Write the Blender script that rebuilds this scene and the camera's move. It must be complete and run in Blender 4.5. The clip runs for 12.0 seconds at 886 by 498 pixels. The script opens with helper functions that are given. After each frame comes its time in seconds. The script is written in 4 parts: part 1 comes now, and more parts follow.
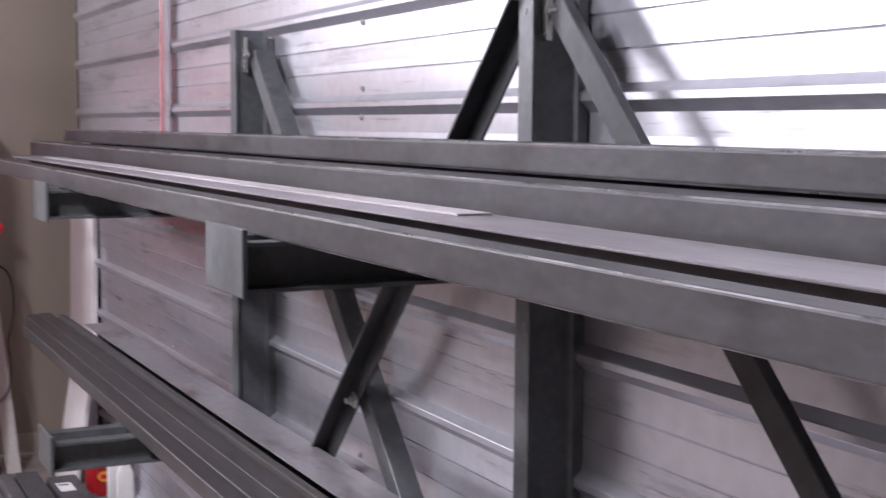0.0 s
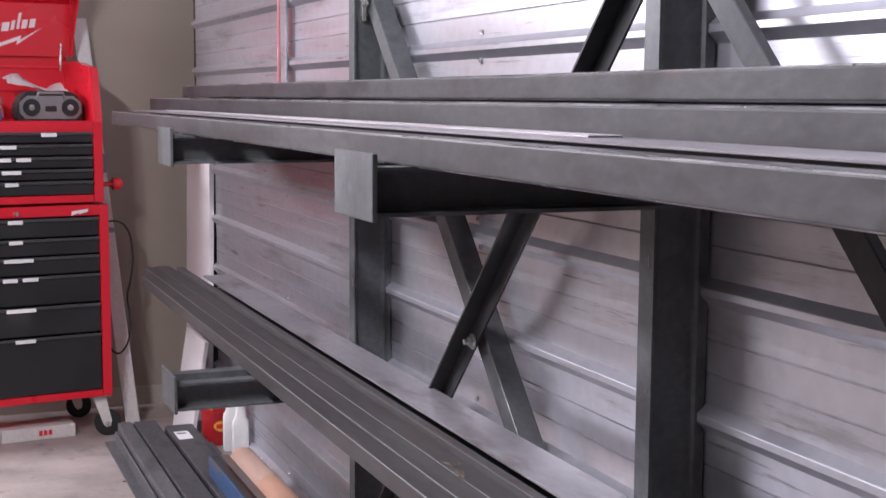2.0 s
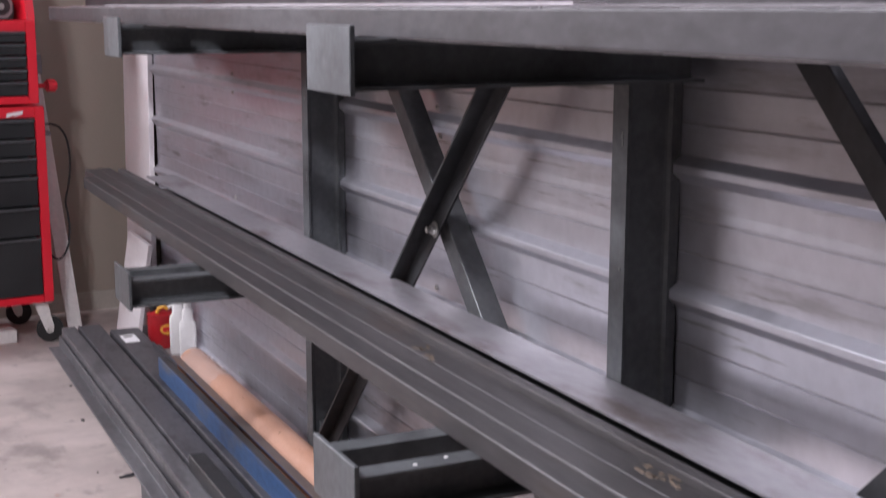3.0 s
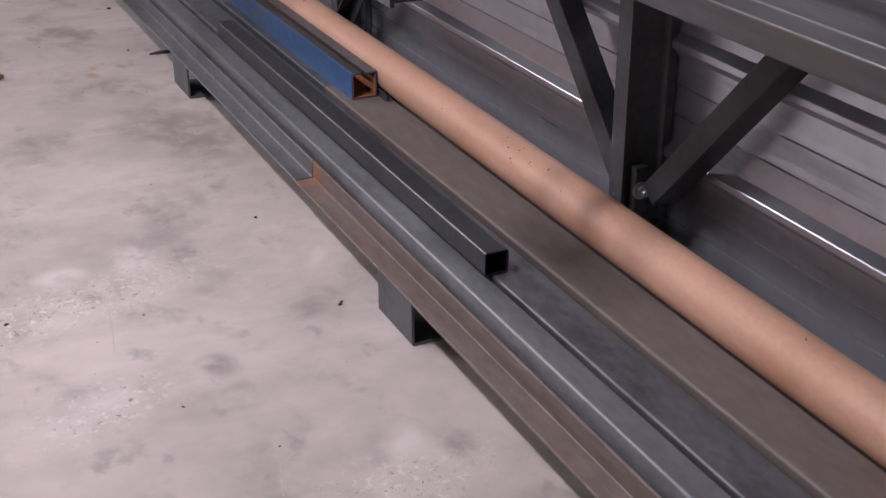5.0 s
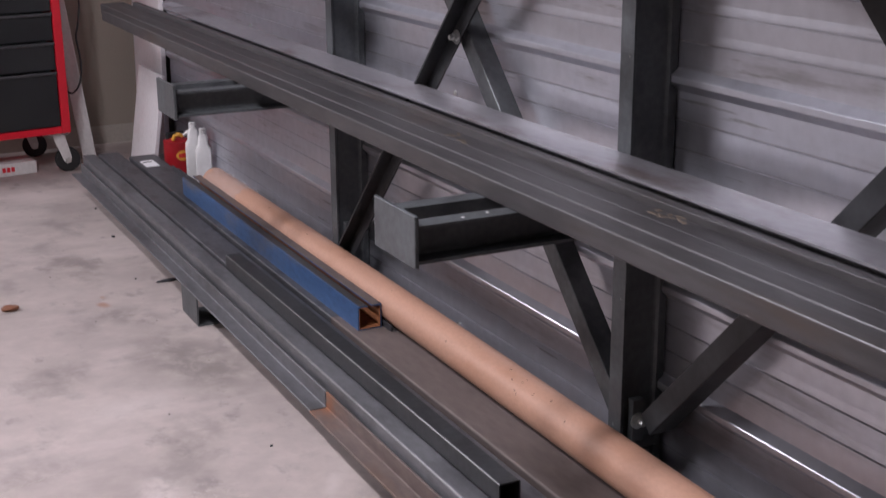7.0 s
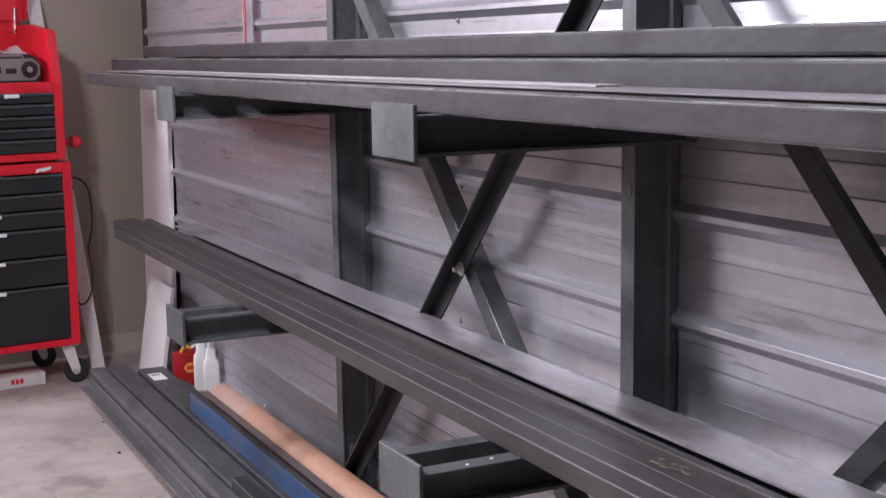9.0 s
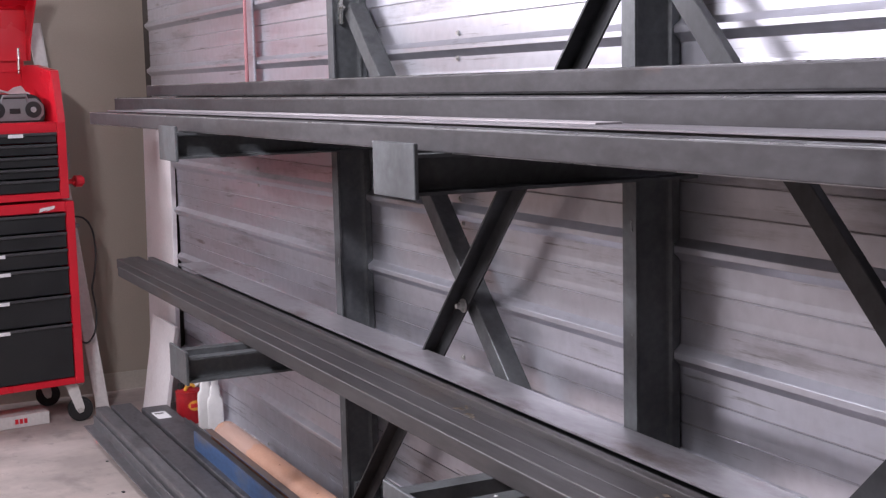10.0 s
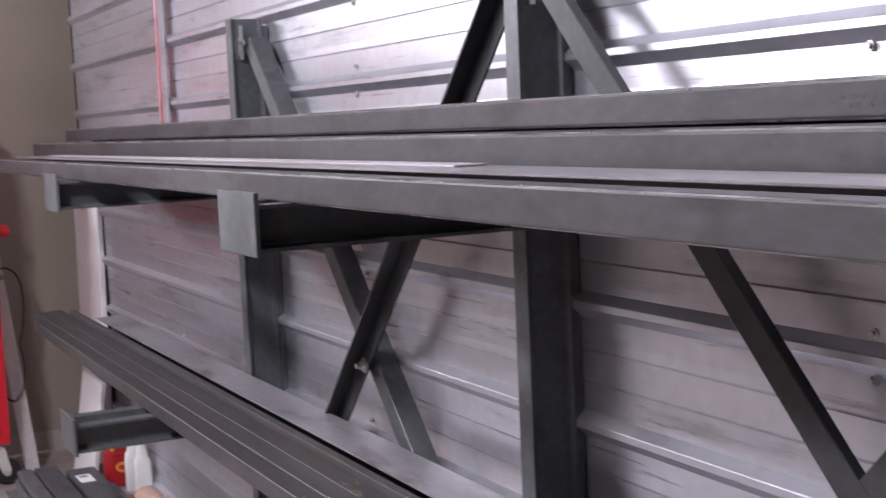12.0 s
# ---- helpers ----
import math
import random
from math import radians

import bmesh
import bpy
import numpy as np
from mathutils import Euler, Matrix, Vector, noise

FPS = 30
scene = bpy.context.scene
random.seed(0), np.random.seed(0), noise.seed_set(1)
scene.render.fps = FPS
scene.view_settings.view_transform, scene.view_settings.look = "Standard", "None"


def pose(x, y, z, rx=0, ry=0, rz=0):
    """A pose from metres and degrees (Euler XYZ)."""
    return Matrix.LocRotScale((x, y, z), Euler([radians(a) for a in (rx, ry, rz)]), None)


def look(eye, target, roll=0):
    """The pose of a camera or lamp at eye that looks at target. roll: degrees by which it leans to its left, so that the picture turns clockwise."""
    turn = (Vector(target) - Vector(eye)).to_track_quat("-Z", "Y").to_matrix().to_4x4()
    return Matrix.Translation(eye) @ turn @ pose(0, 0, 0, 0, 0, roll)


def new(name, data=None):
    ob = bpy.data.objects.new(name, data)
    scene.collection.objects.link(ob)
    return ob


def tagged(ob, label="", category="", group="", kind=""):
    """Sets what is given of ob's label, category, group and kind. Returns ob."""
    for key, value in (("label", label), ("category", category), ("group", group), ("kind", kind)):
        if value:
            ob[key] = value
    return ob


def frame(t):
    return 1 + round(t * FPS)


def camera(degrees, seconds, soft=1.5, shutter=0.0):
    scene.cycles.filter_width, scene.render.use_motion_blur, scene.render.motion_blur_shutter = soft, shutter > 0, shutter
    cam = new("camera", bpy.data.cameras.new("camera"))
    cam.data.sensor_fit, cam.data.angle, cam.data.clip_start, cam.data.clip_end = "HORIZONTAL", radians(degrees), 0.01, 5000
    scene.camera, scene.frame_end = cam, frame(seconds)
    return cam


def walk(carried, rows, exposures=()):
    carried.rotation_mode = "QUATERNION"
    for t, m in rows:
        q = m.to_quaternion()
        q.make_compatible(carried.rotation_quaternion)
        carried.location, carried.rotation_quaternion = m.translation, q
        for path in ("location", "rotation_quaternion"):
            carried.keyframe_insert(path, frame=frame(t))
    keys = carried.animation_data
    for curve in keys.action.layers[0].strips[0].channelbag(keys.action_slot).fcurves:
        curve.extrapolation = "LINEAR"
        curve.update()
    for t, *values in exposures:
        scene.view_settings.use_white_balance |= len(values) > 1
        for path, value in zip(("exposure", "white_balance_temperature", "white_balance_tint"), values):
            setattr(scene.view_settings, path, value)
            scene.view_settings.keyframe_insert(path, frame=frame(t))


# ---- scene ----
# ---- camera ----
cam = camera(37.62, 12.0, soft=1.3, shutter=0.35)
PATH = [
    (0, pose(-1.258, -1.940, 1.688, 84.61, -0.42, -26.65)),
    (0.5, pose(-1.242, -1.955, 1.680, 86.11, 0.46, -21.62)),
    (1, pose(-1.247, -1.976, 1.669, 85.73, -0.21, -19.94)),
    (1.5, pose(-1.264, -1.980, 1.643, 85.20, -0.01, -20.87)),
    (2, pose(-1.299, -1.939, 1.617, 83.39, -0.38, -22.12)),
    (2.5, pose(-1.349, -1.936, 1.593, 82.06, -0.52, -24.21)),
    (3, pose(-1.363, -1.894, 1.559, 79.50, -0.11, -25.32)),
    (3.5, pose(-1.413, -1.910, 1.476, 74.10, -2.10, -26.62)),
    (5.5, pose(-1.539, -2.136, 1.309, 64.30, 1.15, -25.55)),
    (6, pose(-1.605, -2.152, 1.337, 65.36, 1.11, -27.31)),
    (6.5, pose(-1.641, -2.182, 1.440, 69.36, 0.71, -27.50)),
    (7, pose(-1.673, -2.215, 1.503, 73.20, 0.29, -26.85)),
    (7.5, pose(-1.687, -2.226, 1.535, 75.06, 0.05, -26.76)),
    (9.5, pose(-1.664, -2.226, 1.643, 82.50, 1.06, -26.54)),
    (10, pose(-1.666, -2.232, 1.640, 82.76, 1.35, -26.50)),
    (10.5, pose(-1.638, -2.232, 1.635, 83.02, 1.71, -27.51)),
    (11, pose(-1.589, -2.217, 1.619, 83.06, 0.55, -30.28)),
    (11.5, pose(-1.405, -2.103, 1.642, 83.00, 0.64, -30.27)),
    (12, pose(-1.322, -2.056, 1.635, 84.33, 2.51, -27.02)),
]
walk(cam, PATH, exposures=[(0.0, 0.0), (1.0, 0.08), (2.0, 0.12), (3.0, 0.02), (3.6, 0.18), (5.4, -0.62), (6.0, -0.68), (6.6, -0.56), (7.0, -0.42), (7.5, -0.34), (9.5, -0.04), (12.0, -0.06)])

# ---- world and light ----
world = bpy.data.worlds.new("world")
scene.world = world
world.use_nodes = True
world.node_tree.nodes["Background"].inputs[0].default_value = (0.05, 0.05, 0.055, 1)
world.node_tree.nodes["Background"].inputs[1].default_value = 0.3


def area_lamp(name, x, y, z, sx, sy, watts, turn=(0, 0, 0), colour=(0.94, 0.90, 1.0)):
    data = bpy.data.lights.new(name, "AREA")
    data.shape, data.size, data.size_y, data.energy, data.color = "RECTANGLE", sx, sy, watts, colour
    ob = new(name, data)
    ob.matrix_world = pose(x, y, z, *turn)
    return ob


CEIL, HANG = 4.1, 3.2
LAMPS = [(-2.15, 0.2, 160.0), (-4.9, -0.6, 35.0)]
for lx, ly, lw in LAMPS:
    area_lamp("strip_light_lamp", lx, ly, HANG - 0.005, 0.22, 1.25, lw * 0.55)
    for dy in (-0.4, 0.4):
        tube = bpy.data.lights.new("strip_tube_lamp", "POINT")
        tube.energy, tube.color, tube.shadow_soft_size = lw * 0.66, (0.94, 0.90, 1.0), 0.09
        new("strip_tube_lamp", tube).location = (lx, ly + dy, HANG - 0.12)
# a tilted shop light high in the corner past the tool chest, aimed along the metal wall
SHOP = look((-3.5, 4.3, 2.75), (0.0, 0.3, 1.6))
shop = area_lamp("shop_light_lamp", 0, 0, 0, 2.2, 0.3, 158.0)
shop.matrix_world = SHOP


# ---- materials ----
def material(name, base, rough=0.5, metal=0.0, vary=0.25, scale=(6, 6, 6), fine=60.0, bump=0.15, spots=None, spot_scale=3.0,
             spot_low=0.55, spot_high=0.7, rough_vary=0.12, random_value=0.0, stretch_fine=None, detail_bump=1.0):
    m = bpy.data.materials.new(name)
    m.use_nodes = True
    nt = m.node_tree
    n, l = nt.nodes, nt.links
    p = n["Principled BSDF"]
    tc = n.new("ShaderNodeTexCoord")
    mp = n.new("ShaderNodeMapping")
    mp.inputs["Scale"].default_value = scale
    l.new(tc.outputs["Object"], mp.inputs["Vector"])
    big = n.new("ShaderNodeTexNoise")
    big.inputs["Scale"].default_value, big.inputs["Detail"].default_value = 1.0, 5.0
    l.new(mp.outputs[0], big.inputs["Vector"])
    mp2 = n.new("ShaderNodeMapping")
    mp2.inputs["Scale"].default_value = stretch_fine or (1, 1, 1)
    l.new(tc.outputs["Object"], mp2.inputs["Vector"])
    small = n.new("ShaderNodeTexNoise")
    small.inputs["Scale"].default_value, small.inputs["Detail"].default_value = fine, 4.0
    l.new(mp2.outputs[0], small.inputs["Vector"])
    mix = n.new("ShaderNodeMath")
    mix.operation = "ADD"
    l.new(big.outputs["Fac"], mix.inputs[0])
    l.new(small.outputs["Fac"], mix.inputs[1])
    rng = n.new("ShaderNodeMapRange")
    rng.inputs["From Min"].default_value, rng.inputs["From Max"].default_value = 0.65, 1.35
    rng.inputs["To Min"].default_value, rng.inputs["To Max"].default_value = 1 - vary, 1 + vary
    l.new(mix.outputs[0], rng.inputs["Value"])
    hsv = n.new("ShaderNodeHueSaturation")
    hsv.inputs["Color"].default_value = (*base, 1)
    value = rng.outputs["Result"]
    if random_value:
        info = n.new("ShaderNodeObjectInfo")
        r2 = n.new("ShaderNodeMapRange")
        r2.inputs["To Min"].default_value, r2.inputs["To Max"].default_value = 1 - random_value, 1 + random_value
        l.new(info.outputs["Random"], r2.inputs["Value"])
        mul = n.new("ShaderNodeMath")
        mul.operation = "MULTIPLY"
        l.new(value, mul.inputs[0])
        l.new(r2.outputs["Result"], mul.inputs[1])
        value = mul.outputs[0]
    l.new(value, hsv.inputs["Value"])
    colour = hsv.outputs["Color"]
    if spots:
        sp = n.new("ShaderNodeTexNoise")
        sp.inputs["Scale"].default_value, sp.inputs["Detail"].default_value, sp.inputs["Roughness"].default_value = spot_scale, 6.0, 0.65
        l.new(mp2.outputs[0] if stretch_fine else tc.outputs["Object"], sp.inputs["Vector"])
        sr = n.new("ShaderNodeMapRange")
        sr.inputs["From Min"].default_value, sr.inputs["From Max"].default_value = spot_low, spot_high
        l.new(sp.outputs["Fac"], sr.inputs["Value"])
        mc = n.new("ShaderNodeMix")
        mc.data_type = "RGBA"
        l.new(sr.outputs["Result"], mc.inputs["Factor"])
        l.new(colour, mc.inputs["A"])
        mc.inputs["B"].default_value = (*spots, 1)
        colour = mc.outputs["Result"]
    l.new(colour, p.inputs["Base Color"])
    rr = n.new("ShaderNodeMapRange")
    rr.inputs["From Min"].default_value, rr.inputs["From Max"].default_value = 0.3, 0.7
    rr.inputs["To Min"].default_value, rr.inputs["To Max"].default_value = max(0.02, rough - rough_vary), min(1, rough + rough_vary)
    l.new(big.outputs["Fac"], rr.inputs["Value"])
    l.new(rr.outputs["Result"], p.inputs["Roughness"])
    p.inputs["Metallic"].default_value = metal
    if bump:
        b = n.new("ShaderNodeBump")
        b.inputs["Strength"].default_value, b.inputs["Distance"].default_value = bump, 0.002 * detail_bump
        l.new(small.outputs["Fac"], b.inputs["Height"])
        l.new(b.outputs["Normal"], p.inputs["Normal"])
    return m


GALV = material("galvanised_sheet", (0.61, 0.615, 0.67), 0.34, 0.80, 0.10, (1.2, 0.5, 3.0), 26.0, 0.10, (0.55, 0.54, 0.57), 2.2, 0.52, 0.75, 0.05)
TOPSTEEL = material("dull_mill_scale_steel", (0.058, 0.056, 0.060), 0.52, 0.45, 0.30, (11, 1.6, 11), 70.0, 0.15, (0.034, 0.032, 0.034), 9.0, 0.50, 0.66, 0.08, 0.10, (1, 0.45, 1))
STEEL = material("mill_scale_steel", (0.112, 0.111, 0.120), 0.47, 0.5, 0.26, (11, 1.6, 11), 70.0, 0.15, (0.052, 0.050, 0.054), 11.0, 0.52, 0.70, 0.08, 0.12, (1, 0.45, 1))
# lighter facets along the corners of bundle bars, floor channel and black tube
THIN = material("rubbed_bright_edge", (0.15, 0.148, 0.153), 0.42, 0.6, 0.3, (4, 1, 4), 40.0, 0.1, (0.11, 0.11, 0.11), 4.0, 0.5, 0.64, 0.08)
# corner highlights of the upper tubes, put into a brighter, smoother edge colour
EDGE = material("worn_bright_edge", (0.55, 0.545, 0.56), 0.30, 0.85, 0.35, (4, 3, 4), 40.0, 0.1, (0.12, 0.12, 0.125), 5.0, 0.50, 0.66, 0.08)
BUNDLE = material("dark_bundle_steel", (0.062, 0.058, 0.059), 0.55, 0.4, 0.32, (14, 1.0, 14), 70.0, 0.15, (0.074, 0.056, 0.047), 9.0, 0.53, 0.74, 0.08, 0.15, (1, 0.15, 1))
PALE = material("pale_flat_bar", (0.46, 0.43, 0.45), 0.5, 0.3, 0.15, (12, 1.2, 12), 60.0, 0.1, (0.30, 0.27, 0.28), 6.0, 0.5, 0.7, 0.1, 0.0, (1, 0.2, 1))
RACK = material("rack_steel", (0.106, 0.114, 0.120), 0.5, 0.4, 0.25, (9, 9, 1.5), 60.0, 0.15, (0.06, 0.062, 0.066), 6.0, 0.5, 0.72, 0.12)
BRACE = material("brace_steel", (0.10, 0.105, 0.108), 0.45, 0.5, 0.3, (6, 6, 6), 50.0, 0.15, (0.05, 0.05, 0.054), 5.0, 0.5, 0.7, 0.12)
DARKSTEEL = material("blackened_steel", (0.045, 0.047, 0.05), 0.5, 0.4, 0.3, (6, 6, 6), 50.0, 0.15, (0.025, 0.025, 0.027), 5.0, 0.5, 0.7, 0.1)
# shade inside the sheets' bead grooves, put into a darker colour
GROOVE = material("grimy_groove", (0.42, 0.41, 0.43), 0.5, 0.5, 0.5, (3, 0.6, 3), 30.0, 0.1)
FLAT = material("bright_flat_bar", (0.25, 0.235, 0.25), 0.5, 0.45, 0.18, (12, 1.2, 12), 60.0, 0.12, (0.16, 0.145, 0.155), 7.0, 0.5, 0.7, 0.1, 0.0, (1, 0.2, 1))
RUBBED = material("rubbed_pale_steel", (0.30, 0.29, 0.31), 0.44, 0.5, 0.16, (12, 1.0, 12), 60.0, 0.12, (0.15, 0.122, 0.118), 7.0, 0.52, 0.68, 0.1, 0.0, (1, 0.35, 1))
WORN = material("scuffed_grey_steel", (0.175, 0.175, 0.186), 0.46, 0.45, 0.24, (11, 1.2, 11), 60.0, 0.15, (0.085, 0.083, 0.088), 6.0, 0.50, 0.72, 0.1, 0.08, (1, 0.4, 1))
RUST = material("rusty_steel", (0.165, 0.128, 0.116), 0.66, 0.35, 0.3, (9, 1.2, 9), 70.0, 0.2, (0.21, 0.125, 0.085), 4.0, 0.56, 0.78, 0.1, 0.0, (1, 0.3, 1))
ORANGE = material("orange_rust", (0.34, 0.13, 0.05), 0.85, 0.1, 0.3, (12, 4, 12), 60.0, 0.2, (0.12, 0.05, 0.03), 8.0, 0.52, 0.7, 0.08)
BROWNED = material("brown_oxide_steel", (0.155, 0.125, 0.115), 0.65, 0.35, 0.2, (7, 0.8, 7), 60.0, 0.15, (0.22, 0.12, 0.075), 3.0, 0.56, 0.75, 0.1, 0.0, (1, 0.3, 1))
BLUE = material("blue_paint", (0.048, 0.10, 0.215), 0.5, 0.0, 0.3, (8, 1, 8), 60.0, 0.1, (0.10, 0.11, 0.14), 7.0, 0.47, 0.62, 0.1, 0.0, (1, 0.4, 1))
CARD = material("kraft_cardboard", (0.46, 0.26, 0.18), 0.52, 0.0, 0.10, (9, 1.6, 9), 140.0, 0.05, (0.36, 0.17, 0.095), 5.0, 0.52, 0.78, 0.1, 0.0, (1, 0.5, 1))
CONC = material("concrete", (0.31, 0.28, 0.268), 0.74, 0.0, 0.24, (1.5, 0.8, 1.3), 26.0, 0.25, (0.44, 0.40, 0.395), 1.9, 0.50, 0.72, 0.12)


def tree_of(m):
    nt = m.node_tree
    return nt.nodes, nt.links, nt.nodes["Principled BSDF"]


def noise_mask(n, l, scale, low, high, stretch=(1, 1, 1), detail=6.0, rough=0.6, distort=0.0):
    """0 to 1 where a noise in object space passes from low to high."""
    tc = n.new("ShaderNodeTexCoord")
    mp = n.new("ShaderNodeMapping")
    mp.inputs["Scale"].default_value = stretch
    l.new(tc.outputs["Object"], mp.inputs["Vector"])
    tx = n.new("ShaderNodeTexNoise")
    tx.inputs["Scale"].default_value, tx.inputs["Detail"].default_value = scale, detail
    tx.inputs["Roughness"].default_value, tx.inputs["Distortion"].default_value = rough, distort
    l.new(mp.outputs[0], tx.inputs["Vector"])
    r = n.new("ShaderNodeMapRange")
    r.interpolation_type = "SMOOTHSTEP"
    r.inputs["From Min"].default_value, r.inputs["From Max"].default_value = low, high
    l.new(tx.outputs["Fac"], r.inputs["Value"])
    return r.outputs["Result"]


def product(n, l, a, b):
    m = n.new("ShaderNodeMath")
    m.operation = "MULTIPLY"
    l.new(a, m.inputs[0])
    if isinstance(b, float):
        m.inputs[1].default_value = b
    else:
        l.new(b, m.inputs[1])
    return m.outputs[0]


def over(n, l, p, mask, colour):
    """Lays a colour over the base colour by a mask."""
    mc = n.new("ShaderNodeMix")
    mc.data_type = "RGBA"
    old = p.inputs["Base Color"].links[0].from_socket
    l.new(mask, mc.inputs["Factor"])
    l.new(old, mc.inputs["A"])
    mc.inputs["B"].default_value = (*colour, 1)
    l.new(mc.outputs["Result"], p.inputs["Base Color"])


SPALLS = ((-1.16, 0.53, 0.46, 0.16, 18), (-1.19, 0.08, 0.24, 0.13, 25), (-0.80, -0.40, 0.34, 0.15, 20))
# floor slab: soft cloudy patches, grey stains, pale pitted streaks
SLAB = material("concrete_slab", (0.47, 0.405, 0.378), 0.72, 0.0, 0.13, (1.1, 0.7, 1), 14.0, 0.12, (0.375, 0.322, 0.302), 2.3, 0.42, 0.64, 0.12)
n_, l_, p_ = tree_of(SLAB)
over(n_, l_, p_, product(n_, l_, noise_mask(n_, l_, 4.5, 0.50, 0.70, (1.1, 0.9, 1), distort=0.2), 0.7), (0.27, 0.235, 0.222))
over(n_, l_, p_, product(n_, l_, noise_mask(n_, l_, 1.5, 0.50, 0.68, (0.6, 1.6, 1)), 0.65), (0.58, 0.50, 0.475))
over(n_, l_, p_, product(n_, l_, noise_mask(n_, l_, 8.0, 0.58, 0.72, (1.2, 0.8, 1)), 0.6), (0.23, 0.20, 0.19))


def spalled(x, y, lx, ly, turn):
    """A soft oval of pale, pitted cement skin on the slab."""
    tc = n_.new("ShaderNodeTexCoord")
    mp = n_.new("ShaderNodeMapping")
    mp.vector_type = "TEXTURE"
    mp.inputs["Location"].default_value = (x, y, 0)
    mp.inputs["Rotation"].default_value = (0, 0, radians(turn))
    mp.inputs["Scale"].default_value = (lx, ly, 1)
    l_.new(tc.outputs["Object"], mp.inputs["Vector"])
    ln = n_.new("ShaderNodeVectorMath")
    ln.operation = "LENGTH"
    l_.new(mp.outputs[0], ln.inputs[0])
    r = n_.new("ShaderNodeMapRange")
    r.interpolation_type = "SMOOTHSTEP"
    r.inputs["From Min"].default_value, r.inputs["From Max"].default_value = 1.0, 0.1
    l_.new(ln.outputs["Value"], r.inputs["Value"])
    patch = r.outputs["Result"]
    over(n_, l_, p_, product(n_, l_, patch, noise_mask(n_, l_, 9.0, 0.38, 0.66, (1, 0.9, 1))), (0.545, 0.475, 0.45))
    over(n_, l_, p_, product(n_, l_, patch, noise_mask(n_, l_, 60.0, 0.54, 0.64, (1, 0.8, 1))), (0.60, 0.54, 0.515))
    over(n_, l_, p_, product(n_, l_, patch, noise_mask(n_, l_, 46.0, 0.62, 0.68, (1, 0.8, 1))), (0.20, 0.165, 0.155))


for spot in SPALLS:
    spalled(*spot)


def smudge(x, y, lx, ly, turn, colour, amount):
    """A soft stain of uneven outline on the slab."""
    tc = n_.new("ShaderNodeTexCoord")
    mp = n_.new("ShaderNodeMapping")
    mp.vector_type = "TEXTURE"
    mp.inputs["Location"].default_value = (x, y, 0)
    mp.inputs["Rotation"].default_value = (0, 0, radians(turn))
    mp.inputs["Scale"].default_value = (lx, ly, 1)
    l_.new(tc.outputs["Object"], mp.inputs["Vector"])
    ln = n_.new("ShaderNodeVectorMath")
    ln.operation = "LENGTH"
    l_.new(mp.outputs[0], ln.inputs[0])
    r = n_.new("ShaderNodeMapRange")
    r.interpolation_type = "SMOOTHSTEP"
    r.inputs["From Min"].default_value, r.inputs["From Max"].default_value = 1.0, 0.2
    l_.new(ln.outputs["Value"], r.inputs["Value"])
    grain = noise_mask(n_, l_, 11.0, 0.30, 0.62, (1, 0.8, 1), distort=0.3)
    over(n_, l_, p_, product(n_, l_, product(n_, l_, r.outputs["Result"], grain), amount), colour)


OIL, ASH = (0.20, 0.172, 0.16), (0.60, 0.53, 0.505)
for stain in ((-0.667, 1.52, 0.20, 0.42, 15, OIL, 0.75), (-0.745, 2.03, 0.12, 0.20, 30, OIL, 0.6), (-0.797, 2.72, 0.14, 0.30, 20, OIL, 0.7), (-1.056, 1.58, 0.16, 0.14, 0, OIL, 0.6),
              (-0.945, 0.149, 0.055, 0.07, 20, OIL, 0.8), (-0.703, 0.295, 0.06, 0.06, 0, OIL, 0.7), (-0.724, -0.05, 0.022, 0.03, 30, OIL, 0.9), (-0.628, -0.31, 0.05, 0.07, 0, OIL, 0.6),
              (-0.80, 1.0, 0.20, 0.16, 40, OIL, 0.45), (-1.25, 0.95, 0.22, 0.12, 10, OIL, 0.5), (-0.795, 2.18, 0.030, 0.05, 10, (0.36, 0.19, 0.12), 0.8), (-0.776, 2.26, 0.018, 0.03, 0, (0.36, 0.19, 0.12), 0.7),
              (-0.991, 0.704, 0.13, 0.09, 60, ASH, 0.9), (-1.165, 0.681, 0.09, 0.07, 20, ASH, 0.9), (-0.716, -0.272, 0.10, 0.06, 60, ASH, 0.9), (-0.58, 0.563, 0.03, 0.16, -35, ASH, 0.6), (-0.92, 1.25, 0.22, 0.12, 15, ASH, 0.5)):
    smudge(*stain)
over(n_, l_, p_, product(n_, l_, noise_mask(n_, l_, 30.0, 0.70, 0.77), 0.7), (0.14, 0.12, 0.115))

# grime smeared along the metal sheets
n_, l_, p_ = tree_of(GALV)
over(n_, l_, p_, product(n_, l_, noise_mask(n_, l_, 2.2, 0.53, 0.70, (1, 0.55, 5.0), rough=0.7), 0.65), (0.31, 0.305, 0.315))
over(n_, l_, p_, product(n_, l_, noise_mask(n_, l_, 4.0, 0.60, 0.69, (1, 0.45, 9.0), rough=0.7), 0.7), (0.19, 0.18, 0.178))
n_, l_, p_ = tree_of(TOPSTEEL)
over(n_, l_, p_, product(n_, l_, noise_mask(n_, l_, 5.0, 0.62, 0.74, (1, 0.8, 1), distort=0.4), 0.55), (0.030, 0.029, 0.031))
over(n_, l_, p_, product(n_, l_, noise_mask(n_, l_, 7.0, 0.68, 0.78, (1, 0.5, 1)), 0.5), (0.085, 0.052, 0.045))
